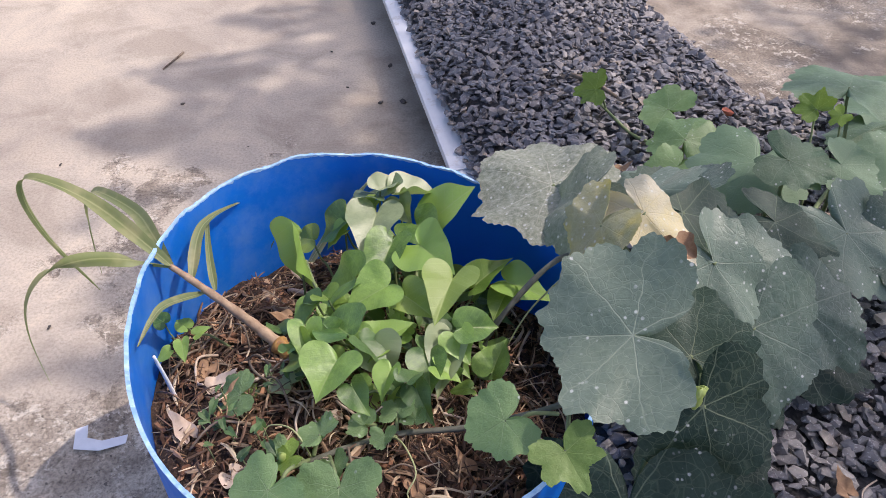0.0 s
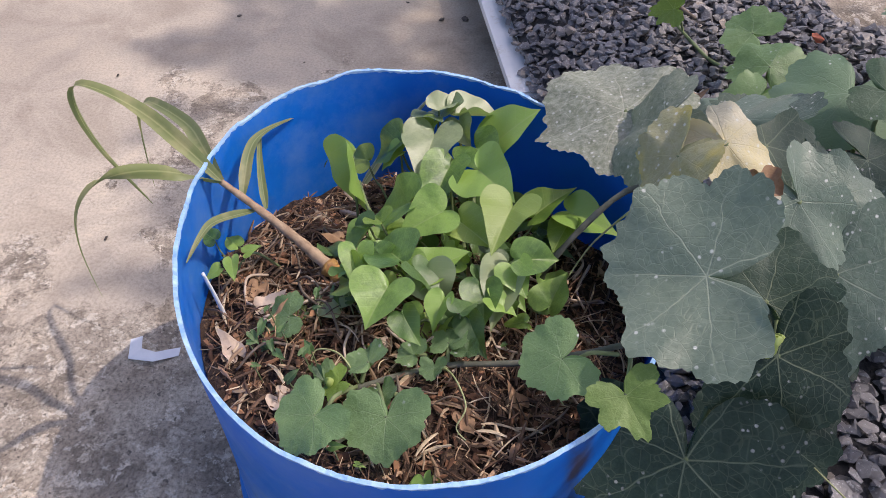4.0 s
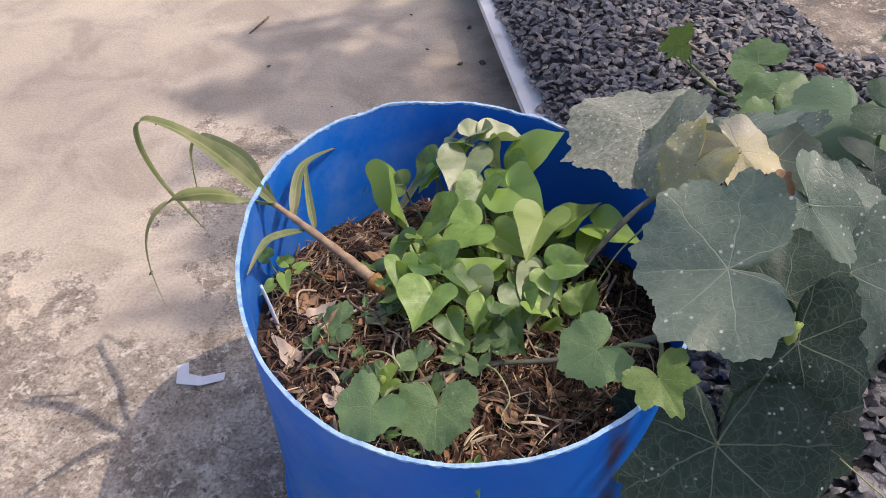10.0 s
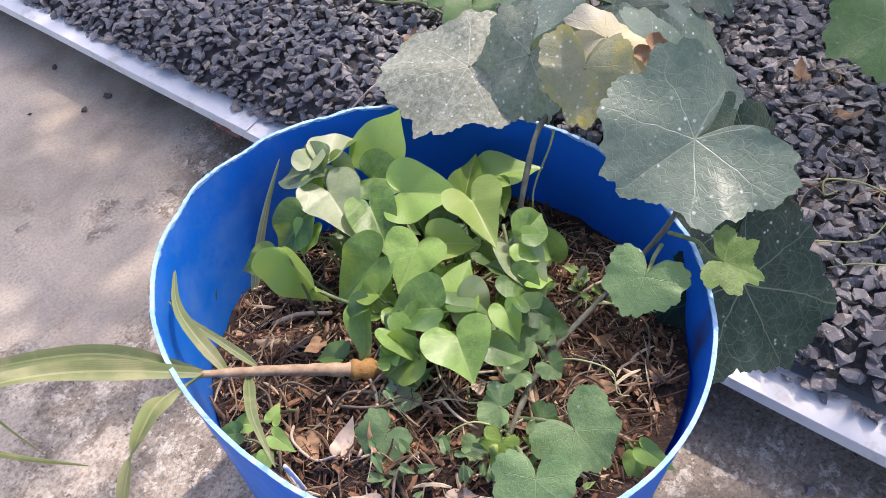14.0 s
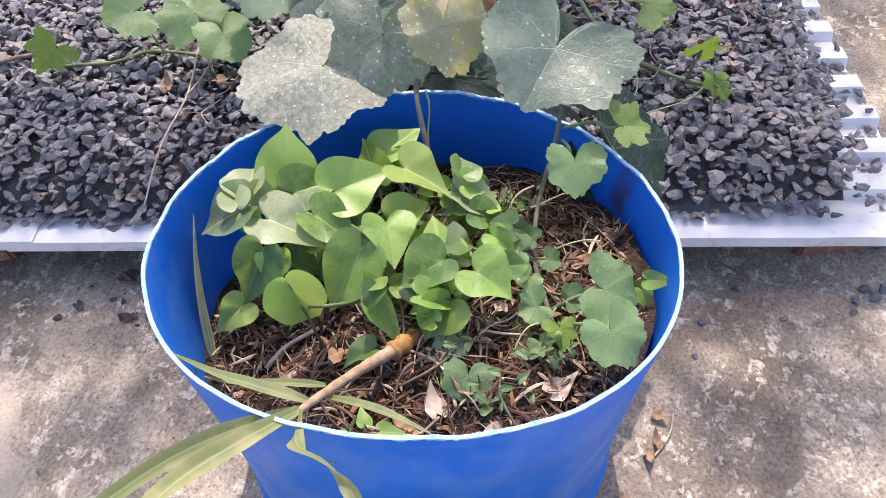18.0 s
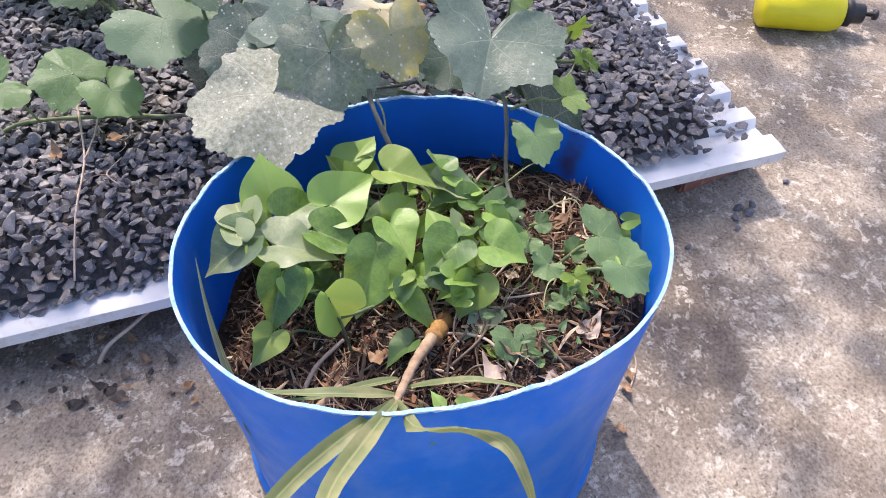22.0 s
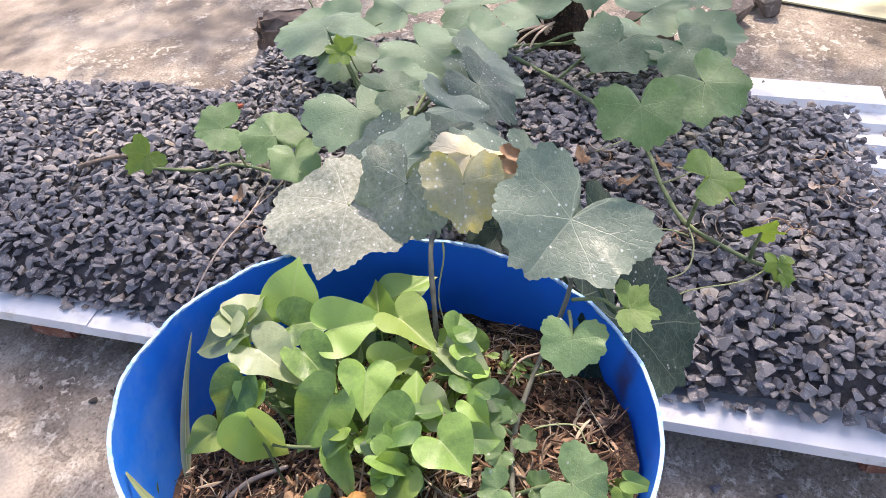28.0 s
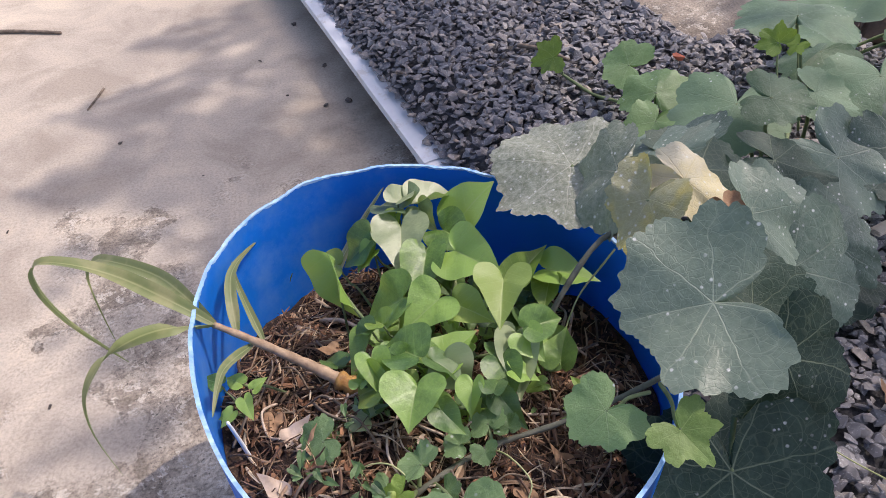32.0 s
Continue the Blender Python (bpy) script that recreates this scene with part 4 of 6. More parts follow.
def lobed(at, heading, size, normal, mat=M_SQ, foot=None, cup=0.02, wave=0.05, droop=0.15, label="", plant=squash, fold=0.0):
    s = LEAVES[0] - 7
    h = radians(heading)
    grown = size > 0.07
    young = mat in (M_SQ_FRESH, M_SQ_FRESH_PALE)
    shape = blade(SQUASH_YOUNG if young else SQUASH, np.array(at), (math.cos(h), math.sin(h), 0.0), normal, size, (1.0, 0.92, 1.06, 0.97)[s % 4], cup + (-0.16, 0.12, -0.06, 0.2, 0.0)[s % 5] * grown, fold - (0.0, 0.12, 0.26)[s % 3] * grown + (0.22 if young else 0.10) * (not grown), wave * 1.3, droop, 0.10 if young else 0.075, 8, 128, s)
    add_leaf(plant, shape, mat, foot, 0.0042 if size > 0.07 else 0.0026, M_STEM, label)


def spread(at, tip, width, normal, mat=M_SQ, foot=None, fold=0.0, cup=0.0, droop=0.0, wave=0.05, label="", plant=squash):
    """A full-grown leaf from its petiole joint to its tip, width across."""
    b, t = np.array(at, dtype=float), np.array(tip, dtype=float)
    size = np.linalg.norm(t - b)
    d = (t - b) / size
    n = np.array(normal, dtype=float)
    n = unit(n - d * (n @ d))
    young = mat in (M_SQ_FRESH, M_SQ_FRESH_PALE)
    shape = blade(SQUASH_YOUNG if young else SQUASH, b, d, n, size, width / (1.9 * size), cup, fold, wave * 1.25, droop, 0.11 if young else 0.085, 9, 148, LEAVES[0] + 3)
    add_leaf(plant, shape, mat, foot, 0.0042, M_STEM, label)


def vine(points, r, mat=M_STEM, plant=squash, name="stem"):
    part(name, tube_mesh(name, points, r * 0.82, mat, 9, 0.8, 0.25), plant)


# main runs of the stem
vine([(-0.09, 0.41, 0.372), (-0.066, 0.415, 0.392), (0.014, 0.448, 0.392), (0.108, 0.46, 0.395), (0.203, 0.452, 0.452), (0.262, 0.47, 0.474), (0.34, 0.52, 0.42), (0.43, 0.60, 0.33), (0.55, 0.75, 0.24), (0.66, 0.93, 0.225), (0.80, 1.02, 0.225)], 0.0037, M_STEM_GREY)
vine([(0.115, 0.60, 0.33), (0.135, 0.61, 0.40), (0.207, 0.648, 0.475), (0.262, 0.64, 0.474), (0.34, 0.68, 0.40), (0.45, 0.78, 0.28), (0.515, 1.102, 0.215)], 0.0042, M_STEM_GREY)
vine([(0.80, 1.02, 0.225), (1.0, 1.05, 0.225), (1.22, 0.98, 0.215), (1.45, 0.85, 0.15), (1.62, 0.75, 0.10)], 0.0056)
vine([(0.66, 0.93, 0.225), (0.82, 1.15, 0.225), (1.02, 1.32, 0.22), (1.15, 1.50, 0.16)], 0.0050)
vine([(0.50, 1.02, 0.225), (0.515, 1.102, 0.222), (0.519, 1.293, 0.215), (0.47, 1.365, 0.212), (0.411, 1.479, 0.228)], 0.0046)
vine([(1.22, 0.98, 0.215), (1.10, 0.75, 0.218), (0.943, 0.535, 0.222), (0.80, 0.445, 0.216), (0.699, 0.371, 0.216), (0.647, 0.255, 0.215), (0.634, 0.205, 0.222)], 0.0056)

# leaves over and beside the rim
spread((0.256, 0.472, 0.534), (0.166, 0.500, 0.500), 0.192, (-0.42, -0.28, 0.86), M_SQ_GREY, (0.33, 0.51, 0.42), 0.22, 0.05, 0.05, 0.06, "large dusty grey-green leaf with a sunlit half")
spread((0.212, 0.783, 0.490), (0.112, 0.854, 0.474), 0.195, (-0.30, -0.04, 0.94), M_SQ_MILDEW, (0.34, 0.70, 0.40), -0.06, -0.05, 0.04, 0.05, "leaf white with powdery mildew, draped over the rim")
spread((0.240, 0.700, 0.535), (0.188, 0.704, 0.468), 0.150, (-0.66, -0.04, 0.72), M_SQ_MILDEW_SPOT, (0.36, 0.68, 0.40), -0.08, 0.0, 0.12, 0.06, "grey leaf spotted and powdered with mildew")
spread((0.243, 0.615, 0.558), (0.209, 0.597, 0.508), 0.112, (-0.66, -0.20, 0.66), M_SQ_YELLOW, (0.35, 0.60, 0.40), 0.05, 0.0, 0.08, 0.07, "yellowing leaf dusted with mildew")
spread((0.290, 0.628, 0.566), (0.336, 0.572, 0.542), 0.078, (-0.30, -0.15, 0.94), M_SQ_CREAM, (0.38, 0.66, 0.40), -0.16, -0.15, 0.15, 0.09, "withered cream leaf with a brown tip")
spread((0.330, 0.755, 0.500), (0.290, 0.830, 0.455), 0.150, (-0.25, 0.0, 0.95), M_SQ_SPOT, (0.40, 0.72, 0.32), -0.04)
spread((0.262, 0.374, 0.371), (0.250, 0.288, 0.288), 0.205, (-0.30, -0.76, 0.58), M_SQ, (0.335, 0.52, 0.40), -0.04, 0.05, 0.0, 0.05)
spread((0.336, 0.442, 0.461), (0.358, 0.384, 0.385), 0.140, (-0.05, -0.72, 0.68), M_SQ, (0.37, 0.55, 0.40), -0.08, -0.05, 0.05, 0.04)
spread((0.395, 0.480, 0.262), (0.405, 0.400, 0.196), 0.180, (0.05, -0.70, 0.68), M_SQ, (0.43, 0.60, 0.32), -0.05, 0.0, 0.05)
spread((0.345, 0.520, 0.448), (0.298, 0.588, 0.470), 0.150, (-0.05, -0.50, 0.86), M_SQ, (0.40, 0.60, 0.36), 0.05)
spread((0.445, 0.592, 0.420), (0.468, 0.514, 0.328), 0.165, (-0.05, -0.62, 0.76), M_SQ_SPOT, (0.46, 0.66, 0.30), -0.04, -0.05, 0.05)
spread((0.390, 0.632, 0.490), (0.447, 0.582, 0.432), 0.115, (-0.05, -0.45, 0.90), M_SQ_SPOT, (0.44, 0.66, 0.32), -0.04, 0.0, 0.1)
spread((0.468, 0.703, 0.440), (0.530, 0.672, 0.405), 0.095, (0.0, -0.45, 0.90), M_SQ_SPOT, (0.46, 0.74, 0.30), -0.04)
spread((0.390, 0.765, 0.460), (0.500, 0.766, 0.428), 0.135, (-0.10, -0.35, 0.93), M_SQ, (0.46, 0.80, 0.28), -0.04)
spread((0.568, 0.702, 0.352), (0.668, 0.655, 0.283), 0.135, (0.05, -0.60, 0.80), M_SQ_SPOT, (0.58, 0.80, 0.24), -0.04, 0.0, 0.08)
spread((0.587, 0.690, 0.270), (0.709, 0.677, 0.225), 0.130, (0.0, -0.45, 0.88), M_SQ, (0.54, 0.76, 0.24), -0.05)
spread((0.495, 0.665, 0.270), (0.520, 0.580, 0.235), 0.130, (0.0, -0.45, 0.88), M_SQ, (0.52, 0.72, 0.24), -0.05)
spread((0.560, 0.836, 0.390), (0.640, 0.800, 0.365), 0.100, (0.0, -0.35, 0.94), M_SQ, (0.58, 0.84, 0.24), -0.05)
spread((0.680, 0.845, 0.366), (0.760, 0.772, 0.305), 0.150, (0.0, -0.55, 0.84), M_SQ_SPOT, (0.66, 0.90, 0.23), -0.04, 0.0, 0.08)
spread((0.795, 0.845, 0.362), (0.800, 0.755, 0.290), 0.160, (0.0, -0.55, 0.84), M_SQ_SPOT, (0.72, 0.95, 0.23), -0.04, 0.0, 0.05)
spread((0.895, 0.890, 0.350), (0.935, 0.800, 0.283), 0.170, (0.0, -0.50, 0.87), M_SQ_SPOT, (0.84, 1.02, 0.225), -0.04)
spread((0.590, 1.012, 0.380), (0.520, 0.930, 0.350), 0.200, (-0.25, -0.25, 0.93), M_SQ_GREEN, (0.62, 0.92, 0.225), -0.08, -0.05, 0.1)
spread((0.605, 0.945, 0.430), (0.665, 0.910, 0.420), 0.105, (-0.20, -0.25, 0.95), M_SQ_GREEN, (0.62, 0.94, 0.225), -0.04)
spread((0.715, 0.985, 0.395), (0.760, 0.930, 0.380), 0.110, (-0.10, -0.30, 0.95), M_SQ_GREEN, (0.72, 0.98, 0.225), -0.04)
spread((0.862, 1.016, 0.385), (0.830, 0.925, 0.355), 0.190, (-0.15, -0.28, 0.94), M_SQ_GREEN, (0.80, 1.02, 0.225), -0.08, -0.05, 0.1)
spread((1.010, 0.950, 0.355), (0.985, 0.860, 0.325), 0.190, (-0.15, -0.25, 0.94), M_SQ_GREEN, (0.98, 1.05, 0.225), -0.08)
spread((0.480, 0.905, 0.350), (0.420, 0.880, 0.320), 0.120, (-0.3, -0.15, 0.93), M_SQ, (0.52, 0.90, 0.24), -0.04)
spread((0.420, 0.840, 0.430), (0.345, 0.880, 0.385), 0.150, (-0.35, -0.04, 0.93), M_SQ_SPOT, (0.46, 0.80, 0.27), -0.04)
spread((0.810, 0.512, 0.378), (0.742, 0.480, 0.330), 0.165, (-0.35, -0.10, 0.92), M_SQ_YOUNG, (0.93, 0.53, 0.22), -0.04, 0.0, 0.1)
spread((1.050, 0.430, 0.320), (1.010, 0.340, 0.285), 0.190, (-0.30, -0.15, 0.92), M_SQ_YOUNG, (1.02, 0.60, 0.22), -0.04, 0.0, 0.1)
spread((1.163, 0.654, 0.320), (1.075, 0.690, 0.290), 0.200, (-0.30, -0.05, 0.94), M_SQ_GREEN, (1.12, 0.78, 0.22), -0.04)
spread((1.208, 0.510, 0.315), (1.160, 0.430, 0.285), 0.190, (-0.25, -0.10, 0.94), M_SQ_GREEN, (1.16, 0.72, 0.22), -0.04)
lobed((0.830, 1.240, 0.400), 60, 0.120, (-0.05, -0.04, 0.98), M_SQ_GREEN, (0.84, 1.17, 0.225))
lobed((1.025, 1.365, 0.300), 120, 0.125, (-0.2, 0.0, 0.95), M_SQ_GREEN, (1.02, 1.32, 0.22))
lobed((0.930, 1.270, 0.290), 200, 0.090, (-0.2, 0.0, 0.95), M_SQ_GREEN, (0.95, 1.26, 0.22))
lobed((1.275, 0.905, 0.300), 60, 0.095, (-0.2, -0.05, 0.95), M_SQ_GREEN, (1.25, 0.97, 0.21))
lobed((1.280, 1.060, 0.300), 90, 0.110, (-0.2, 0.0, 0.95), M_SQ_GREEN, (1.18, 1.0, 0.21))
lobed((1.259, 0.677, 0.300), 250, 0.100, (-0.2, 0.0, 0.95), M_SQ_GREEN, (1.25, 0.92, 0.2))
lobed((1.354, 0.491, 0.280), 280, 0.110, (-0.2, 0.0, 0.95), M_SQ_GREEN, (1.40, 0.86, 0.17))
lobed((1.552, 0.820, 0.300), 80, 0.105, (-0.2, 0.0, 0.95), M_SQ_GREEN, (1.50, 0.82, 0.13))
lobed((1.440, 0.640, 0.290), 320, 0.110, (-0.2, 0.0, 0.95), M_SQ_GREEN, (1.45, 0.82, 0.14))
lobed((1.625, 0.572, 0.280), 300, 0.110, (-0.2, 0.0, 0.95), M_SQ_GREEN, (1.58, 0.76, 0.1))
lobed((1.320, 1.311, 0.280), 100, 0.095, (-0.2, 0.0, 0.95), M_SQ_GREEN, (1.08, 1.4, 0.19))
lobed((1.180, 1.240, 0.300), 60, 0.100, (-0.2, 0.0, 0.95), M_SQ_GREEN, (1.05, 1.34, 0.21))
wither = blade(SQUASH, np.array((0.322, 0.588, 0.553)), (0.1, -1.0, -0.4), (-0.5, -0.3, 0.8), 0.026, 0.8, 0.9, -0.8, 0.2, 0.5, 0.05, 6, 60, 5)
part("leaf_tip", mesh_from("leaf_tip", wither[0], wither[1], M_DRY, True, wither[2]), squash, "brown withered leaf tip")
# young leaves at the growing ends
lobed((0.714, 1.116, 0.423), 100, 0.040, (-0.5, -0.45, 0.6), M_SQ_FRESH, (0.70, 1.0, 0.225))
lobed((0.790, 1.160, 0.385), 200, 0.026, (-0.5, -0.3, 0.7), M_SQ_FRESH, (0.80, 1.1, 0.225))
lobed((1.150, 1.534, 0.350), 150, 0.040, (-0.5, -0.3, 0.7), M_SQ_FRESH, (1.14, 1.49, 0.165))
lobed((0.390, 1.410, 0.292), 170, 0.050, (-0.4, -0.4, 0.8), M_SQ_FRESH, (0.43, 1.45, 0.22))
lobed((0.525, 1.317, 0.300), 130, 0.062, (-0.3, -0.35, 0.9), M_SQ_YOUNG, (0.515, 1.27, 0.215))
lobed((0.525, 1.180, 0.315), 60, 0.072, (-0.25, -0.35, 0.9), M_SQ_YOUNG, (0.515, 1.13, 0.22))
lobed((0.500, 1.115, 0.295), 220, 0.062, (-0.3, -0.3, 0.9), M_SQ_YOUNG, (0.512, 1.08, 0.222))
spread((0.690, 0.352, 0.335), (0.752, 0.300, 0.300), 0.130, (-0.35, -0.25, 0.88), M_SQ_FRESH_PALE, (0.69, 0.37, 0.218), 0.10, 0.0, 0.1, 0.09)
spread((0.600, 0.246, 0.318), (0.580, 0.226, 0.362), 0.062, (-0.75, -0.35, 0.35), M_SQ_FRESH, (0.648, 0.25, 0.216), 0.15)
lobed((0.634, 0.205, 0.235), 200, 0.034, (-0.4, -0.3, 0.8), M_SQ_FRESH, (0.634, 0.215, 0.218))
lobed((0.600, 0.190, 0.236), 240, 0.022, (-0.3, -0.5, 0.8), M_SQ_FRESH, (0.634, 0.205, 0.222))

# the young vine that grows inside the barrel
lobed((0.132, 0.422, 0.458), 205, 0.042, (-0.35, -0.35, 0.86), M_SQ_YOUNG, (0.19, 0.445, 0.44))
lobed((0.184, 0.370, 0.484), 290, 0.040, (-0.25, -0.30, 0.92), M_SQ_FRESH_PALE, (0.20, 0.445, 0.452))
lobed((-0.030, 0.363, 0.425), 265, 0.044, (-0.25, -0.30, 0.92), M_SQ_YOUNG, (-0.05, 0.42, 0.392))
lobed((-0.095, 0.350, 0.440), 225, 0.042, (-0.28, -0.25, 0.92), M_SQ_YOUNG, (-0.07, 0.415, 0.392))
lobed((-0.160, 0.494, 0.398), 190, 0.030, (-0.30, -0.20, 0.92), M_SQ_YOUNG, (-0.150, 0.470, 0.350), 0.0, 0.04)
lobed((-0.060, 0.435, 0.410), 120, 0.024, (-0.4, 0.0, 0.9), M_SQ_YOUNG, (-0.066, 0.418, 0.395), 0.2, 0.12)
lobed((-0.085, 0.405, 0.412), 200, 0.024, (-0.4, 0.0, 0.9), M_SQ_FRESH, (-0.075, 0.413, 0.392))
lobed((0.020, 0.470, 0.405), 90, 0.024, (-0.4, 0.0, 0.9), M_SQ_YOUNG, (0.02, 0.45, 0.39))

for x, y, z, h, r in ((-0.015, 0.452, 0.404, 150, 0.019), (0.008, 0.432, 0.412, 260, 0.016), (-0.040, 0.398, 0.410, 300, 0.018), (0.040, 0.458, 0.408, 80, 0.017), (-0.100, 0.425, 0.396, 210, 0.015)):
    lobed((x, y, z), h, r, (-0.35, -0.1, 0.9), M_SQ_YOUNG, (x + 0.012, y + 0.01, z - 0.016), 0.3, 0.10)
for p in ([(0.014, 0.448, 0.392), (0.030, 0.420, 0.415), (0.044, 0.385, 0.420), (0.036, 0.368, 0.408), (0.046, 0.360, 0.400)], [(-0.066, 0.415, 0.392), (-0.090, 0.440, 0.410), (-0.118, 0.450, 0.402), (-0.124, 0.440, 0.392)], [(0.108, 0.460, 0.395), (0.120, 0.430, 0.412), (0.140, 0.405, 0.404)]):
    part("tendril", tube_mesh("tendril", p, 0.0011, M_TENDRIL, 6, 0.6), squash, "thin pale curling tendril")

# ---- cane shoot ----
cane = thing("cane_shoot", (-0.12, 0.575, 0.37), "dry cane shoot with long arching grass leaves leaning over the rim", "plant")
M_CANE = plain("dry_cane", (0.30, 0.14, 0.04), (0.52, 0.30, 0.09), 70, 0.7, 0.6, spot=(0.24, 0.13, 0.07))
M_CANE2 = plain("cane_sheath", (0.24, 0.15, 0.092), (0.50, 0.36, 0.235), 60, 0.7, 0.3)


def grass_mat(name="grass_blade", rib=(0.30, 0.33, 0.15), inner=(0.135, 0.175, 0.065), edge=(0.22, 0.255, 0.11)):
    a = Mat(name, 0.5)
    x, y = a.uv()
    c = a.ramp(a.math("ABSOLUTE", x), (0.04, rib), (0.16, inner), (0.8, edge))
    c = a.mix(a.ramp(a.noise(a.pos(), 30.0, 3), (0.5, 0.0), (0.7, 0.6)), c, (0.42, 0.38, 0.20))
    a.color(c)
    st = a.math("SINE", a.math("MULTIPLY", x, 42.0))
    return a.bump(st, 0.12, 0.001).thin((0.4, 0.45, 0.12), 0.25).m


M_GRASS = grass_mat()


M_GRASS_PALE = grass_mat("pale_grass_blade", (0.74, 0.74, 0.50), (0.34, 0.42, 0.18), (0.66, 0.68, 0.42))


def grass(points, width, plant=cane, label="", side=(0.2, -0.3, 1.0), mat=M_GRASS):
    p = np.array(points, dtype=float)
    n = 26
    verts, uvs = [], []
    ts = np.linspace(0, len(p) - 1, n + 1)
    q = []
    for t in ts:
        i = min(int(t), len(p) - 2)
        f = t - i
        a, b, c, d = p[max(i - 1, 0)], p[i], p[i + 1], p[min(i + 2, len(p) - 1)]
        q.append(0.5 * ((2 * b) + (c - a) * f + (2 * a - 5 * b + 4 * c - d) * f * f + (3 * b - a - 3 * c + d) * f ** 3))
    q = np.array(q)
    for i in range(n + 1):
        d = unit(q[min(i + 1, n)] - q[max(i - 1, 0)])
        x = unit(np.cross(d, side))
        up = np.cross(x, d)
        s = i / n
        w = width * min(1.0, 0.35 + s * 4) * (1 - s ** 1.7) ** 0.9 / 2 + 0.0004
        for k in (-1, -0.5, 0, 0.5, 1):
            verts.append(q[i] + x * w * k + up * (abs(k) * w * 0.45))
            uvs.append((k, s))
    faces = []
    for i in range(n):
        for k in range(4):
            a = i * 5 + k
            faces.append((a, a + 1, a + 6, a + 5))
    part("blade", mesh_from("blade", verts, faces, mat, True, uvs), plant, label)


part("stalk", tube_mesh("stalk", [(-0.070, 0.553, 0.348), (-0.095, 0.566, 0.360), (-0.120, 0.579, 0.371), (-0.140, 0.590, 0.379)], 0.0122, M_CANE, 14, 0.72, 0.45), cane, "thick yellow cane base")
part("sheath", tube_mesh("sheath", [(-0.132, 0.586, 0.376), (-0.156, 0.599, 0.388), (-0.185, 0.613, 0.404), (-0.230, 0.628, 0.435), (-0.268, 0.640, 0.459)], 0.0078, M_CANE2, 12, 0.42, 0.2), cane)
A = (-0.266, 0.639, 0.460)
grass([A, (-0.315, 0.667, 0.487), (-0.367, 0.698, 0.506), (-0.415, 0.708, 0.529), (-0.452, 0.711, 0.534), (-0.464, 0.712, 0.495), (-0.452, 0.712, 0.43), (-0.412, 0.710, 0.345)], 0.021, label="long arching blade with a hanging tip", side=(-0.5, 0.1, 0.85))
grass([A, (-0.305, 0.692, 0.468), (-0.344, 0.746, 0.456), (-0.400, 0.795, 0.445), (-0.445, 0.832, 0.425), (-0.468, 0.842, 0.385), (-0.465, 0.822, 0.34), (-0.455, 0.795, 0.295)], 0.020, label="long arching blade with a hanging tip", side=(-0.5, 0.1, 0.85))
grass([A, (-0.308, 0.622, 0.485), (-0.331, 0.580, 0.521), (-0.355, 0.547, 0.531), (-0.378, 0.530, 0.505), (-0.386, 0.518, 0.46), (-0.375, 0.500, 0.40)], 0.018, side=(-0.8, -0.5, 0.3))
grass([(-0.246, 0.640, 0.437), (-0.250, 0.700, 0.457), (-0.244, 0.745, 0.453), (-0.222, 0.810, 0.430)], 0.015)
grass([(-0.231, 0.629, 0.424), (-0.250, 0.570, 0.463), (-0.257, 0.540, 0.469), (-0.263, 0.505, 0.463)], 0.012)
grass([(-0.218, 0.635, 0.423), (-0.232, 0.675, 0.437), (-0.246, 0.722, 0.444), (-0.250, 0.752, 0.452)], 0.010)


grass([(-0.150, 0.835, 0.28), (-0.115, 0.850, 0.335), (-0.077, 0.862, 0.388), (-0.038, 0.870, 0.438)], 0.013, label="pale upright blade by the barrel wall", side=(0.6, 0.5, 0.5), mat=M_GRASS_PALE)
grass([(-0.20, 0.815, 0.27), (-0.205, 0.82, 0.31), (-0.19, 0.825, 0.345)], 0.005)

# ---- small plants in the barrel ----
weed = thing("weed", (-0.255, 0.575, 0.33), "small light green weed beside the barrel wall", "plant")
for x, y, z, a, r in ((-0.272, 0.590, 0.412, 150, 0.030), (-0.245, 0.566, 0.402, 280, 0.028), (-0.262, 0.560, 0.392, 220, 0.024), (-0.236, 0.590, 0.392, 30, 0.022), (-0.270, 0.572, 0.374, 190, 0.020)):
    h = radians(a)
    add_leaf(weed, blade(HEART, np.array((x, y, z)), (math.cos(h), math.sin(h), 0.1), (-0.2, -0.35, 0.9), r * 0.85, 0.8, 0.05, 0.2, 0.03, 0.2, 0, 5, 36, a), M_HEART, (-0.252, 0.575, soil_z(-0.252, 0.575)), 0.0012, M_STEM)
shoot = thing("sprout", (0.012, 0.312, 0.34), "dark green sprout against the barrel wall", "plant")
for x, y, z, a, r in ((0.011, 0.312, 0.405, 250, 0.030), (0.006, 0.316, 0.385, 200, 0.028), (0.020, 0.318, 0.372, 120, 0.024)):
    h = radians(a)
    add_leaf(shoot, blade(HEART, np.array((x, y, z)), (math.cos(h), math.sin(h), 0.5), (-0.6, -0.1, 0.7), r, 0.75, 0.05, 0.2, 0.03, 0.2, 0, 5, 36, a), M_HEART, (0.014, 0.318, soil_z(0.014, 0.318)), 0.0014, M_STEM)
herb = thing("seedlings", (0.13, 0.505, 0.31), "cluster of feathery green seedlings on the soil", "plant")
rng = np.random.RandomState(21)
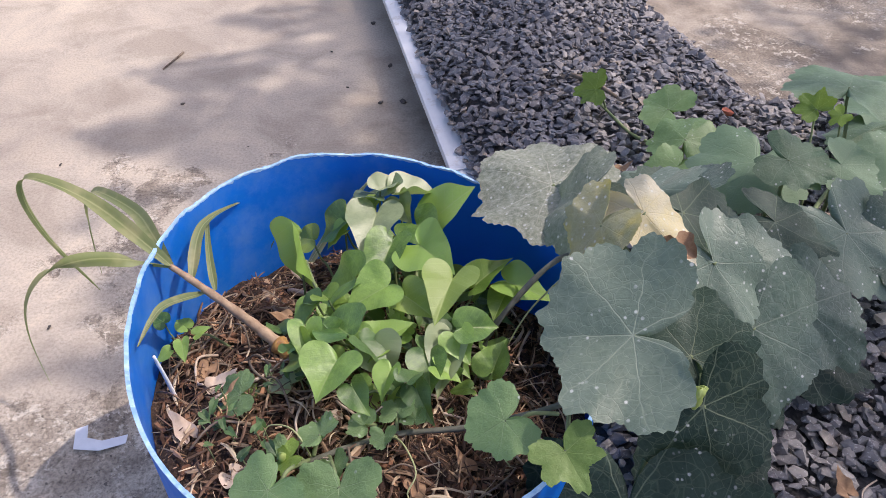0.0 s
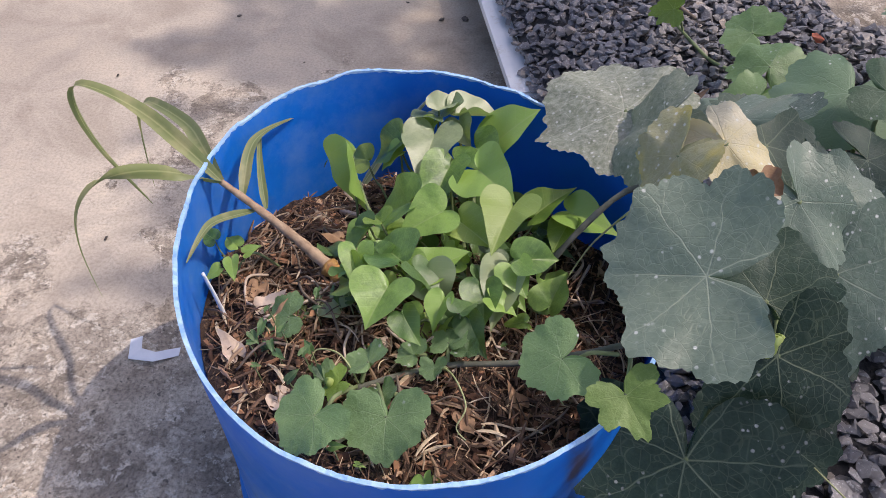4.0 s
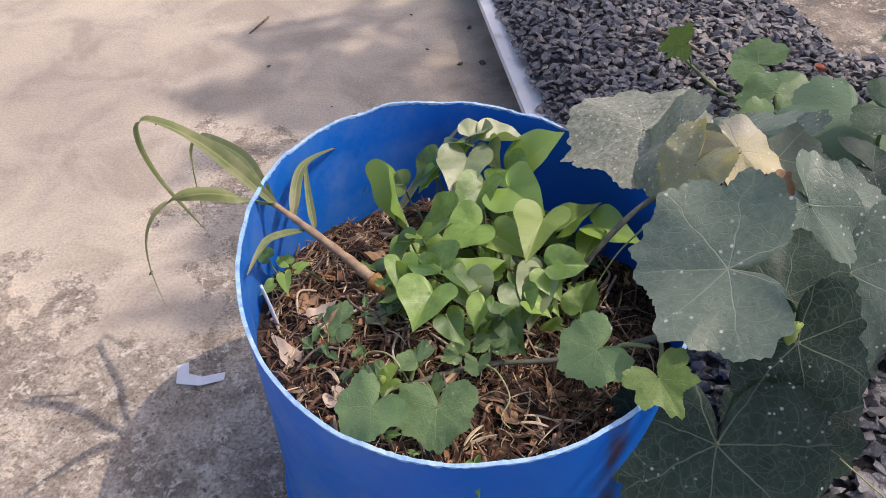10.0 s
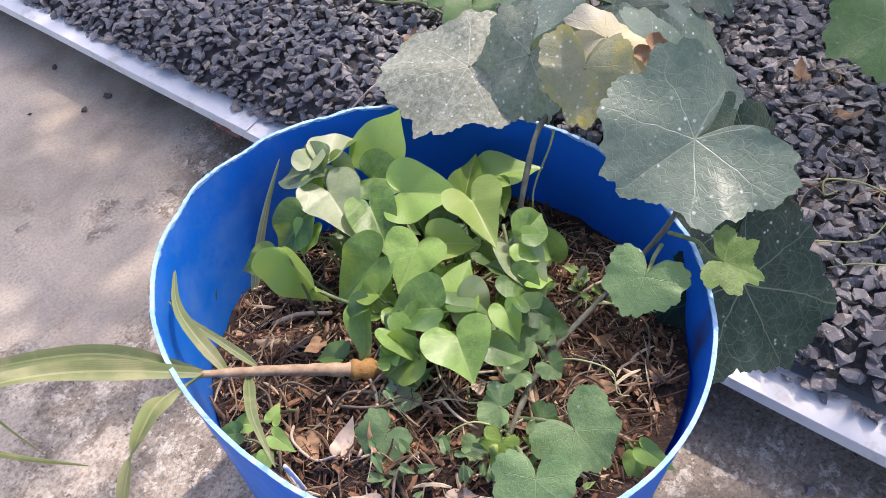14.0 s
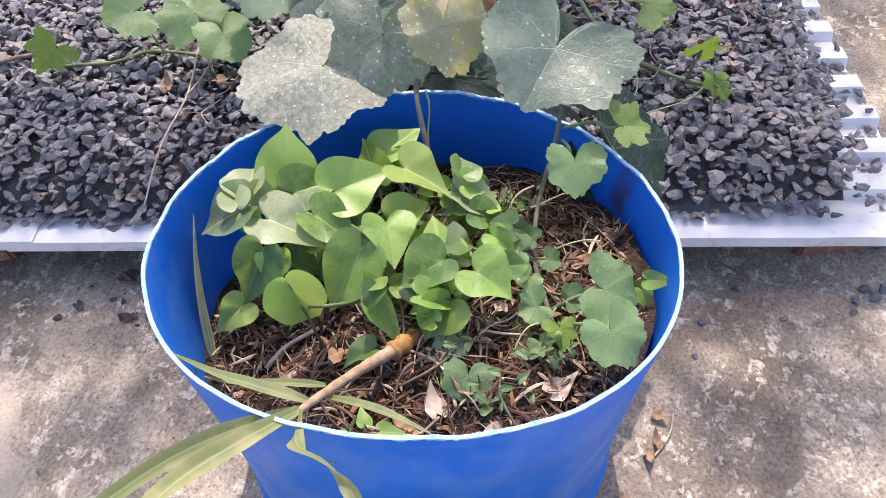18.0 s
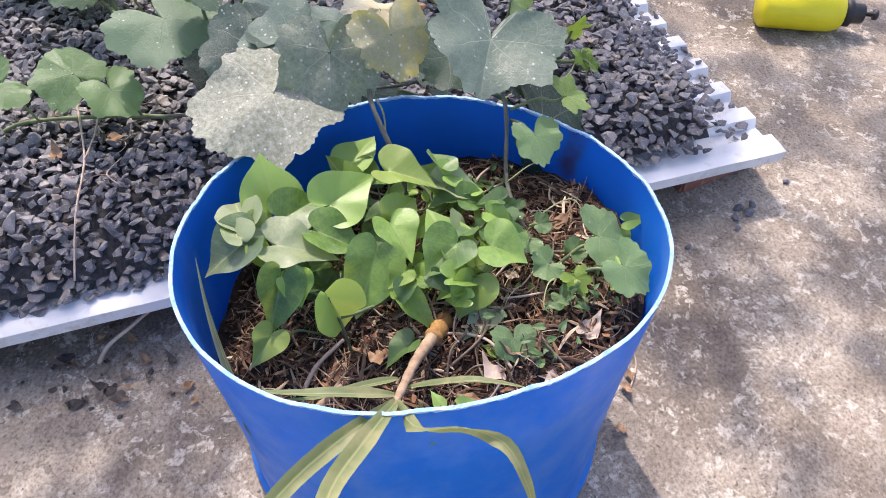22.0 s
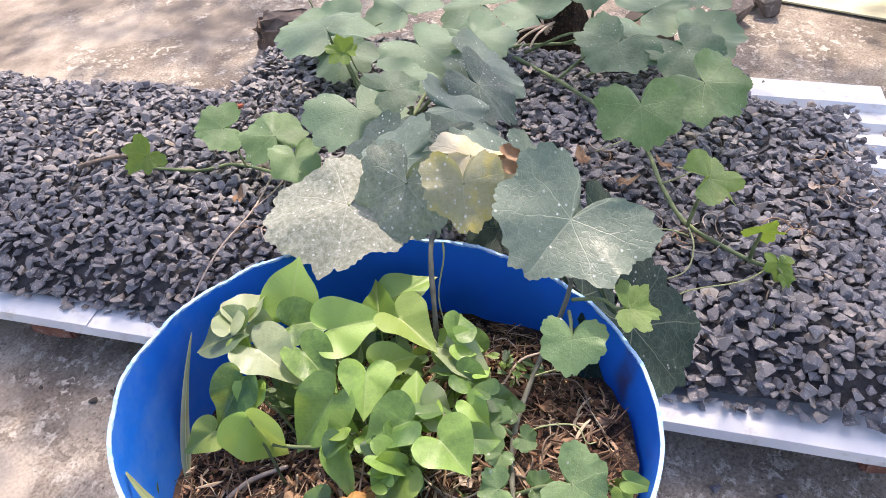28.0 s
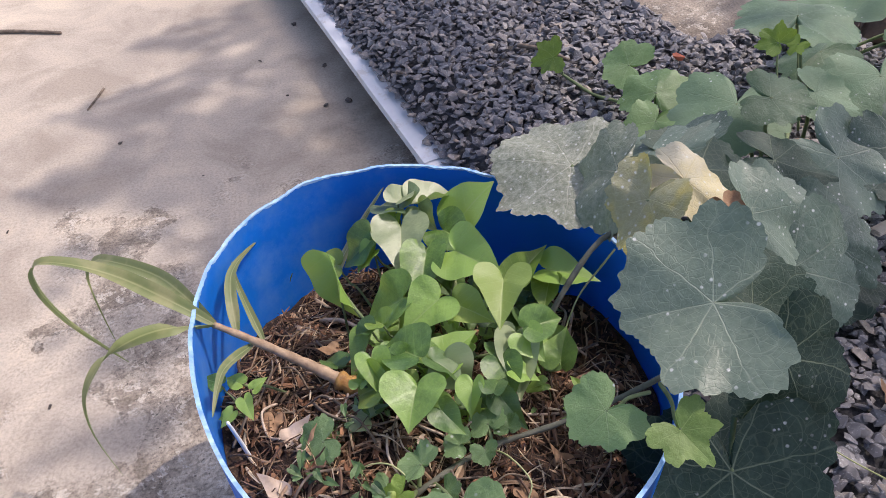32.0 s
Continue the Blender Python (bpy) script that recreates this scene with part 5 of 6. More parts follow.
for i in range(66):
    cx, cy = ((0.135, 0.505), (-0.12, 0.40), (-0.17, 0.45), (-0.06, 0.36), (-0.10, 0.52), (0.15, 0.48))[i % 6]
    x, y = cx + rng.normal(0, 0.022), cy + rng.normal(0, 0.020)
    z = soil_z(x, y) + rng.uniform(0.012, 0.04)
    a = rng.uniform(0, 6.28)
    add_leaf(herb, blade(HEART, np.array((x, y, z)), (math.cos(a), math.sin(a), 0.25), (rng.normal(-0.2, 0.2), rng.normal(-0.2, 0.2), 0.9), rng.uniform(0.008, 0.017), 0.55, 0.05, 0.25, 0.03, 0.2, 0, 4, 28, i), M_HEART_SHADED if i % 3 else M_HEART, (x + 0.004, y, soil_z(x, y)), 0.0009, M_STEM)

# ---- dead leaves, sticks and strips in the barrel ----
def dry_leaf(at, heading, size, mat, label, curl=0.9, normal=(0.1, -0.2, 0.95), outline=HEART, wide=0.7):
    h = radians(heading)
    v, f, uv = blade(outline, np.array(at), (math.cos(h), math.sin(h), 0.0), normal, size, wide, curl, 0.12, 0.10, -0.1, 0.0, 5, 36, int(size * 1e4) + heading)
    solid("dry_leaf", mesh_from("dry_leaf", v, f, mat, True, uv), label, "leaf", "fallen dry leaves")


for x, y, a, s, mat in ((-0.20, 0.52, 30, 0.050, M_DRYPALE), (-0.17, 0.49, 80, 0.045, M_DRY), (-0.21, 0.45, 140, 0.050, M_DRYPALE), (-0.10, 0.44, 10, 0.045, M_DRY), (-0.22, 0.56, 260, 0.05, M_DRY), (0.04, 0.40, 300, 0.045, M_DRY), (0.02, 0.53, 45, 0.035, M_DRYPALE), (-0.14, 0.66, 190, 0.04, M_DRY), (-0.15, 0.40, 320, 0.055, M_DRYPALE), (0.10, 0.43, 130, 0.04, M_DRY), (-0.05, 0.48, 230, 0.03, M_DRYPALE)):
    dry_leaf((x, y, soil_z(x, y) + 0.010), a, s * 0.6, mat, "curled brown dead leaf on the barrel soil", 0.4, (0.05, -0.1, 1.0))


def stick(name, pts, r, mat, label, category="stick", group="", sides=7):
    solid(name, tube_mesh(name, pts, r, mat, sides, 0.7, 0.1), label, category, group)


stick("wood_strip", [(-0.192, 0.738, 0.318), (-0.178, 0.715, 0.330), (-0.160, 0.690, 0.338)], 0.0055, M_CANE2, "pale split cane piece lying on the soil")
stick("wood_strip", [(-0.16, 0.752, 0.312), (-0.13, 0.735, 0.322), (-0.10, 0.70, 0.332)], 0.0035, M_DRYPALE, "thin pale cane piece lying on the soil")
stick("wood_strip", [(0.145, 0.575, 0.325), (0.185, 0.545, 0.318), (0.215, 0.515, 0.312)], 0.0045, M_DRYPALE, "dry pale stem lying on the soil")
rng = np.random.RandomState(31)
for i in range(60):
    x, y = in_barrel(rng, 0.88)
    if y > 0.74:
        continue
    a, L = rng.uniform(0, 6.28), rng.uniform(0.03, 0.075)
    p = [(x + s * L * math.cos(a + s * 0.4), y + s * L * math.sin(a + s * 0.4), 0) for s in (-1, -0.3, 0.4, 1)]
    p = [(q[0], q[1], soil_z(q[0], q[1]) + 0.007 + 0.012 * (k % 2)) for k, q in enumerate(p) if math.hypot(q[0] - CX, q[1] - CY) < 0.255]
    if len(p) > 2:
        stick("twig", p, rng.uniform(0.0009, 0.0022), M_TWIG if i % 3 else M_DRYPALE, "thin dry twig on the barrel soil", "twig", "twigs in the barrel", 6)
stick("plastic_strip", [(-0.250, 0.521, 0.350), (-0.252, 0.518, 0.395), (-0.255, 0.515, 0.436)], 0.0026, M_PAPER, "thin white plastic strip inside the barrel wall", "strip")

# ---- loose things on the stone bed ----
vine_tips = [
    [(0.699, 0.371, 0.216), (0.62, 0.345, 0.235), (0.56, 0.345, 0.225), (0.50, 0.39, 0.235), (0.447, 0.447, 0.245)],
    [(0.634, 0.215, 0.222), (0.575, 0.25, 0.225), (0.53, 0.325, 0.215), (0.50, 0.36, 0.20)],
    [(0.66, 0.36, 0.222), (0.64, 0.40, 0.24), (0.60, 0.44, 0.25), (0.585, 0.43, 0.235), (0.60, 0.42, 0.24)],
    [(0.634, 0.205, 0.225), (0.60, 0.185, 0.21), (0.545, 0.19, 0.195), (0.51, 0.175, 0.185)],
    [(0.223, 0.640, 0.462), (0.205, 0.63, 0.45), (0.175, 0.625, 0.405), (0.15, 0.60, 0.37)],
    [(0.80, 0.445, 0.22), (0.84, 0.40, 0.235), (0.86, 0.43, 0.225), (0.88, 0.40, 0.215)],
    [(0.943, 0.535, 0.225), (0.89, 0.56, 0.235), (0.85, 0.60, 0.225)],
]
for p in vine_tips:
    part("tendril", tube_mesh("tendril", p, 0.0016, M_TENDRIL, 6, 0.6), squash, "thin pale curling tendril")


def bud(at, s):
    prof = [(0.0005, -0.016), (0.004, -0.012), (0.0065, -0.004), (0.005, 0.006), (0.0065, 0.014), (0.001, 0.018)]
    me = lathe("bud", [(r * s, z * s) for r, z in prof], M_HEART_LIME, at, 12, 0.12)
    part("bud", me, squash, "pale green flower bud")


bud((0.325, 0.440, 0.475), 1.0)
bud((0.335, 0.452, 0.468), 0.7)
bud((0.640, 0.200, 0.232), 0.9)
bud((-0.095, 0.405, 0.405), 0.7)
T = lambda u, v, d=0.0: bed(u, v, stones_top(u, v) + d)
stick("twig", [(0.588, 1.219, 0.232), (0.49, 1.19, 0.222), (0.394, 1.165, 0.218), (0.27, 1.155, 0.212), (0.165, 1.15, 0.165)], 0.0022, M_DRYPALE, "thin dry runner lying across the stones", "twig", "twigs on the stone bed")
stick("twig", [(0.55, 1.165, 0.228), (0.47, 1.16, 0.222), (0.40, 1.165, 0.220)], 0.0018, M_DRYPALE, "thin dry runner lying across the stones", "twig", "twigs on the stone bed")
stick("twig", [(0.372, 1.628, 0.212), (0.42, 1.575, 0.220), (0.465, 1.518, 0.215)], 0.0055, M_TWIG, "brown dead twig on the stones", "twig", "twigs on the stone bed")
for u, v, a, L in ((1.0, 0.55, 1.1, 0.09), (0.75, 0.50, 0.2, 0.08), (0.45, 0.42, 2.0, 0.09), (0.35, 0.25, 2.6, 0.07), (1.35, 0.42, 0.4, 0.08), (0.62, 0.30, 1.7, 0.07), (0.88, 0.25, 0.9, 0.06), (1.5, 0.5, 2.3, 0.07), (0.25, 0.62, 1.3, 0.06)):
    p = [T(u + s * L * math.cos(a + 0.5 * s), v + s * L * math.sin(a + 0.5 * s), 0.014 + 0.005 * (s == 0)) for s in (-1, -0.4, 0.3, 1)]
    stick("twig", p, 0.0014, M_TWIG, "thin dead stem lying on the stones", "twig", "twigs on the stone bed", 6)
rng = np.random.RandomState(64)
for cx, cy, n in ((0.95, 0.13, 12), (0.80, 0.17, 9), (0.72, 0.40, 12), (0.63, 0.44, 6), (0.84, 0.59, 7), (0.46, 1.15, 8)):
    for i in range(n):
        x, y, a, L = cx + rng.normal(0, 0.045), cy + rng.normal(0, 0.045), rng.uniform(0, 6.28), rng.uniform(0.02, 0.055)
        u, v = (np.array((x, y)) - BED) @ ALONG, (np.array((x, y)) - BED) @ INTO
        p = [T(u + s * L * math.cos(a + 0.6 * s), v + s * L * math.sin(a + 0.6 * s), 0.010 + rng.uniform(0, 0.010)) for s in (-1, -0.3, 0.4, 1)]
        stick("twig", p, rng.uniform(0.0007, 0.0015), (M_DRYPALE, M_TWIG, M_DRY)[i % 3], "thin dry stem caught between the stones", "twig", "dry litter on the stone bed", 5)
stick_me = block("wood_stick", (0.082, 0.020, 0.009), plain("pale_wood", (0.50, 0.40, 0.30), (0.66, 0.56, 0.45), 30, 0.8, 0.3), (0.805, 0.814, 0.217), 18, 0.0008, 0.002, 5)
solid("wood_stick", stick_me, "flat pale wooden stick lying on the stones", "stick")
for x, y, z, a, s, mat in ((0.819, 0.616, 0.218, 40, 0.060, M_DRY), (1.144, 0.868, 0.215, 200, 0.060, M_DRYPALE), (0.78, 0.52, 0.214, 300, 0.050, M_DRY), (0.60, 0.50, 0.21, 100, 0.05, M_DRY), (0.87, 0.45, 0.214, 80, 0.045, M_DRY), (0.68, 0.33, 0.21, 150, 0.05, M_DRY), (0.42, 1.22, 0.214, 20, 0.045, M_DRY), (0.981, 0.119, 0.20, 60, 0.05, M_DRYPALE), (0.93, 0.17, 0.205, 160, 0.045, M_DRYPALE), (0.46, 1.13, 0.215, 260, 0.05, M_DRY)):
    dry_leaf((x, y, z), a, s * 0.65, mat, "crumpled dry leaf lying on the stones", 0.35, (0.05, -0.05, 1.0))


def chip(name, at, size, mat, label, category="stone", group="", flat=0.6, seed=1):
    v, f = rock(size, seed, flat, 16)
    v = v @ turn3(np.random.RandomState(seed), True).T
    v = v + np.array(at) - np.array((0, 0, v[:, 2].min() + size * 0.08))
    solid(name, mesh_from(name, v, f.tolist(), mat), label, category, group)


M_RED = plain("red_chip", (0.42, 0.10, 0.05), (0.60, 0.20, 0.11), 50, 0.8, 0.4)
M_LUMP = plain("dark_crumb", (0.05, 0.042, 0.036), (0.12, 0.10, 0.085), 60, 0.95, 0.6)
chip("brick_chip", (0.705, 1.445, 0.213), 0.020, M_RED, "small red brick chip on the stones", "stone", flat=0.5, seed=3)
spots = ((-0.226, 1.927, 0.010), (-0.679, 1.812, 0.011), (-0.188, 2.37, 0.013), (-0.109, 2.063, 0.014), (-0.12, 1.839, 0.013), (-0.057, 1.848, 0.014), (0.061, 1.118, 0.010), (0.027, 1.182, 0.012), (-0.30, 2.15, 0.007), (-0.45, 1.6, 0.006), (-0.9, 1.5, 0.007), (0.0, 1.30, 0.010), (-0.02, 1.42, 0.008), (0.06, 1.20, 0.009), (-0.7, 0.95, 0.006), (0.085, 1.06, 0.012), (0.026, 1.179, 0.009), (0.05, 1.122, 0.012), (0.036, 1.017, 0.010), (0.018, 1.146, 0.007), (0.06, 1.22, 0.007), (0.0, 1.097, 0.008))
for i, (x, y, s) in enumerate(spots):
    chip("crumb", (x, y, 0.0), s * (0.75 + 0.2 * (i % 3)), M_LUMP, "dark crumb of earth on the concrete", "stone", "crumbs on the concrete", 0.35, 40 + i)
rng = np.random.RandomState(52)
for i in range(26):
    x, y = 0.075 + rng.normal(0, 0.045), 1.13 + rng.normal(0, 0.085)
    dry_leaf((x, y, 0.005), int(rng.uniform(0, 360)), rng.uniform(0.010, 0.026), (M_LUMP, M_DRY, M_TWIG)[i % 3], "dark scrap of leaf litter on the concrete by the sheet", 0.7, (rng.normal(0, 0.25), rng.normal(0, 0.25), 1.0), HEART, rng.uniform(0.35, 0.8))
M_GREY = plain("grey_stone", (0.10, 0.10, 0.115), (0.22, 0.22, 0.24), 50, 0.8, 0.5)
for i, (x, y, s) in enumerate(((0.39, -0.122, 0.015), (0.374, -0.140, 0.014), (0.359, -0.104, 0.013), (0.393, -0.155, 0.013), (0.33, -0.10, 0.010), (0.29, 0.02, 0.010), (0.34, 0.10, 0.011), (0.25, 0.16, 0.009), (0.31, 0.20, 0.012), (0.22, 0.25, 0.010), (0.46, -0.26, 0.010), (0.18, 0.17, 0.008))):
    chip("stone", (x, y, 0.0), s, M_GREY, "fallen crushed stone on the concrete", "stone", "fallen stones by the bed", 0.6, 70 + i)
for i, (x, y) in enumerate(((0.0, 0.22), (-0.098, 0.262), (-0.02, 0.235), (0.05, 0.23))):
    dry_leaf((x, y, 0.006), 40 + 70 * i, 0.022, M_DRY, "dry leaf scrap on the concrete by the barrel", 0.6)
stick("twig", [(0.105, 1.150, 0.006), (0.125, 1.13, 0.030), (0.152, 1.092, 0.045), (0.178, 1.054, 0.062)], 0.0042, M_DRYPALE, "bent pale twig sticking out from under the sheet", "twig")
stick("twig", [(-0.766, 2.124, 0.004), (-0.775, 2.07, 0.007), (-0.795, 2.01, 0.004)], 0.0035, M_TWIG, "short dark twig on the concrete", "twig", "twigs on the concrete")
stick("twig", [(-1.30, 2.66, 0.006), (-1.12, 2.61, 0.007), (-0.965, 2.551, 0.006)], 0.007, M_TWIG, "straight dark stick on the concrete", "twig", "twigs on the concrete")
stick("twig", [(-0.02, 0.225, 0.004), (0.02, 0.205, 0.006), (0.06, 0.20, 0.004)], 0.0016, M_DRYPALE, "thin straw on the concrete", "twig", "twigs on the concrete")

verts = [(-0.556, 0.716, 0.004), (-0.536, 0.722, 0.008), (-0.526, 0.694, 0.012), (-0.500, 0.690, 0.010), (-0.463, 0.706, 0.006), (-0.462, 0.690, 0.004), (-0.500, 0.672, 0.008), (-0.545, 0.676, 0.005)]
low = [(x, y, z - 0.0012) for x, y, z in verts]
top = [(0, 1, 2, 7), (2, 3, 6, 7), (3, 4, 5, 6)]
ring = [0, 1, 2, 3, 4, 5, 6, 7]
faces = top + [tuple(i + 8 for i in reversed(f)) for f in top] + [(ring[i], ring[i - 1], ring[i - 1] + 8, ring[i] + 8) for i in range(8)]
solid("paper_scrap", mesh_from("paper_scrap", verts + low, faces, M_PAPER), "torn white paper scrap on the concrete beside the barrel", "paper")

# ---- things at the far side of the yard ----
M_ROCK = plain("brown_rock", (0.12, 0.10, 0.085), (0.28, 0.235, 0.20), 14, 0.95, 0.8, 0.01, spot=(0.36, 0.32, 0.28))
M_CLAY = plain("clay_block", (0.14, 0.105, 0.08), (0.27, 0.205, 0.16), 14, 0.95, 0.8, 0.01)
M_SLAB = plain("slab_concrete", (0.34, 0.33, 0.32), (0.46, 0.44, 0.42), 12, 0.9, 0.4)
M_BOARD = plain("pale_board", (0.60, 0.58, 0.36), (0.72, 0.69, 0.46), 8, 0.6, 0.1)
M_ORANGE = plain("terracotta_plastic", (0.55, 0.13, 0.045), (0.66, 0.19, 0.075), 20, 0.5, 0.1)
M_BLACK = plain("black_metal", (0.012, 0.012, 0.013), (0.03, 0.03, 0.032), 30, 0.5, 0.2)
M_STEEL = plain("dull_steel", (0.16, 0.16, 0.17), (0.30, 0.30, 0.31), 20, 0.35, 0.1, metal=0.8)
M_SACK = plain("white_sack", (0.72, 0.73, 0.75), (0.82, 0.83, 0.85), 14, 0.7, 0.4)
M_BLUESCRAP = plain("blue_film", (0.12, 0.26, 0.36), (0.28, 0.42, 0.50), 20, 0.4, 0.2)
M_YELLOW = plain("yellow_plastic", (0.72, 0.62, 0.01), (0.80, 0.72, 0.02), 10, 0.4, 0.08)
for i, (x, y, s, f) in enumerate(((2.10, 0.50, 0.085, 0.75), (2.26, 0.47, 0.105, 0.75), (2.28, 0.62, 0.095, 0.6), (2.17, 0.40, 0.06, 0.8))):
    chip("rock", (x, y, 0.0), s, M_ROCK, "rough brown rock on the concrete behind the vine", "rock", "rocks behind the vine", f, 90 + i)
solid("clay_lump", block("clay_lump", (0.19, 0.13, 0.115), M_CLAY, (1.36, 1.80, 0.0), 118, 0.005, 0.026, 97, 4), "broken dark clay block on the concrete by the vine", "block")
chip("clay_lump", (1.46, 1.72, 0.0), 0.09, M_CLAY, "broken dark clay block under the vine leaves", "block", flat=0.75, seed=98)
chip("earth_mound", (1.55, 0.95, 0.0), 0.20, M_SOIL, "dark earth mound where the vine is rooted", "earth", flat=0.75, seed=99)
chip("earth_mound", (1.62, 0.68, 0.0), 0.17, M_CLAY, "dark earth mound under the vine leaves", "earth", flat=0.7, seed=101)
for i in range(7):
    a = 0.5 + i * 0.45
    stick("twig", [(1.45 + 0.02 * i, 0.93, 0.16), (1.42 + 0.05 * math.cos(a), 0.93 + 0.05 * math.sin(a), 0.20), (1.40 + 0.11 * math.cos(a), 0.93 + 0.11 * math.sin(a), 0.185)], 0.004, M_DRYPALE, "dry stem on the earth mound", "twig", "dry stems on the earth mound")

bt = np.array(((2.29, 0.44), (2.36, 0.50), (2.70, 0.44), (2.74, 0.06), (2.72, -0.16), (2.42, -0.14), (2.29, -0.09), (2.245, 0.0)))
bv = [(x, y, 0.014 + 0.004 * math.sin(7 * x + 5 * y)) for x, y in bt] + [(x, y, 0.008 + 0.004 * math.sin(7 * x + 5 * y)) for x, y in bt]
bf = [tuple(range(7, -1, -1)), tuple(range(8, 16))] + [(i, (i + 1) % 8, (i + 1) % 8 + 8, i + 8) for i in range(8)]
solid("board", mesh_from("board", bv, bf, M_BOARD), "pale yellow board lying flat on the concrete", "board")

E1, E2 = np.array((0.265, -0.964)), np.array((0.964, 0.265))
SL = np.array((2.02, -0.062))
bench = thing("slab_bench", (*(SL + E1 * 0.4 + E2 * 0.3), 0.0), "low bench of a grey concrete slab on stacked bricks", "bench")
c = SL + E1 * 0.45 + E2 * 0.30
ang = math.degrees(math.atan2(E1[1], E1[0]))
part("slab", block("slab", (0.90, 0.60, 0.05), M_SLAB, (c[0], c[1], 0.175), ang, 0.0008, 0.006, 3, 3), bench)
for k, (a, b) in enumerate(((0.16, 0.16), (0.72, 0.16), (0.16, 0.48), (0.72, 0.48))):
    for j in range(2):
        q = SL + E1 * (a + 0.012 * j) + E2 * (b - 0.006 * j)
        part("brick", block("brick", (0.29, 0.15, 0.0865), M_CLAY, (q[0], q[1], 0.0875 * j), ang, 0.002, 0.010, 60 + k * 2 + j), bench)

P = SL + E1 * 0.085 + E2 * 0.10
pot = thing("flower_pot", (P[0], P[1], 0.226), "orange plastic flower pot standing on the slab", "flower pot")
part("body", lathe("body", [(0.0, 0.003), (0.070, 0.003), (0.074, 0.0), (0.076, 0.012), (0.096, 0.165), (0.092, 0.165), (0.072, 0.02), (0.0, 0.018)], M_ORANGE, (P[0], P[1], 0.226), 40), pot)
part("rim", lathe("rim", [(0.096, 0.160), (0.104, 0.162), (0.106, 0.195), (0.100, 0.200), (0.092, 0.196), (0.092, 0.162)], M_ORANGE, (P[0], P[1], 0.226), 40), pot)
for k in range(4):
    a = k * 1.57 + 0.5
    part("foot", block("foot", (0.020, 0.014, 0.010), M_ORANGE, (P[0] + 0.066 * math.cos(a), P[1] + 0.066 * math.sin(a), 0.2255), math.degrees(a), 0, 0.002, 2), pot)
Q = SL + E1 * 0.21 + E2 * 0.10
chip("stone", (Q[0], Q[1], 0.226), 0.062, M_ROCK, "pinkish-brown stone on the slab beside the pot", "stone", flat=0.7, seed=111)


def sack(at, size, turn, seed):
    bm = bmesh.new()
    bmesh.ops.create_cube(bm, size=2.0)
    bmesh.ops.subdivide_edges(bm, edges=bm.edges[:], cuts=7, use_grid_fill=True)
    for v in bm.verts:
        x, y, z = v.co
        b = (1 - 0.55 * x ** 6) * (1 - 0.55 * y ** 6)
        n = noise.noise(Vector((x * 1.7 + seed, y * 1.7, z * 2.2)))
        v.co = Vector((x * size[0] * (1 + 0.05 * n), y * size[1] * (1 + 0.05 * n), (z * b * (1 + 0.22 * n) + 0.9) * size[2]))
    bmesh.ops.transform(bm, matrix=pose(*at, 0, 0, turn), verts=bm.verts)
    solid("sack", bm_mesh("sack", bm, M_SACK, True), "full white woven sack lying on the slab", "sack", "sacks on the slab")


s1 = SL + E1 * 0.48 + E2 * 0.36
sack((s1[0], s1[1], 0.232), (0.24, 0.16, 0.075), ang + 4, 1)
s2 = SL + E1 * 0.12 + E2 * 0.44
sack((s2[0], s2[1], 0.232), (0.10, 0.12, 0.05), ang, 4)

bowl = thing("bowl", (2.90, 0.23, 0), "dark metal bowl standing on the concrete", "bowl")
part("body", lathe("body", [(0.0, 0.004), (0.055, 0.0), (0.078, 0.02), (0.092, 0.06), (0.096, 0.09), (0.092, 0.09), (0.084, 0.05), (0.0, 0.012)], M_STEEL, (2.90, 0.23, 0.0), 36), bowl)
part("rim", lathe("rim", [(0.093, 0.086), (0.102, 0.088), (0.103, 0.096), (0.092, 0.096), (0.091, 0.088)], M_BLACK, (2.90, 0.23, 0.0), 36), bowl)
bucket = thing("bucket", (2.93, 0.03, 0), "black bucket standing in the shade by the slab", "bucket")
part("body", lathe("body", [(0.0, 0.002), (0.095, 0.0), (0.12, 0.22), (0.114, 0.22), (0.09, 0.012), (0.0, 0.01)], M_BLACK, (2.93, 0.03, 0.0), 36), bucket)
part("rim", lathe("rim", [(0.118, 0.212), (0.127, 0.214), (0.127, 0.228), (0.112, 0.228), (0.113, 0.214)], M_BLACK, (2.93, 0.03, 0.0), 36), bucket)
chip("stone", (2.79, 0.16, 0.0), 0.035, M_ROCK, "small brown stone beside the bowl", "stone", flat=0.8, seed=115)

stool = thing("stool", (2.74, 0.66, 0), "black metal stool standing on the concrete", "stool")
for x, y in ((2.47, 0.644), (2.66, 0.510), (2.86, 0.86), (3.04, 0.70)):
    part("leg", tube_mesh("leg", [(x, y, 0.0), (x + (2.75 - x) * 0.12, y + (0.68 - y) * 0.12, 0.22), (x + (2.75 - x) * 0.25, y + (0.68 - y) * 0.25, 0.44)], 0.011, M_BLACK, 10), stool)
part("leg_brace", tube_mesh("leg_brace", [(2.51, 0.648, 0.20), (2.68, 0.532, 0.20)], 0.006, M_BLACK, 8), stool)
part("seat", lathe("seat", [(0.0, 0.435), (0.22, 0.435), (0.235, 0.445), (0.235, 0.462), (0.22, 0.470), (0.0, 0.470)], M_BLACK, (2.75, 0.68, 0.0), 40), stool)


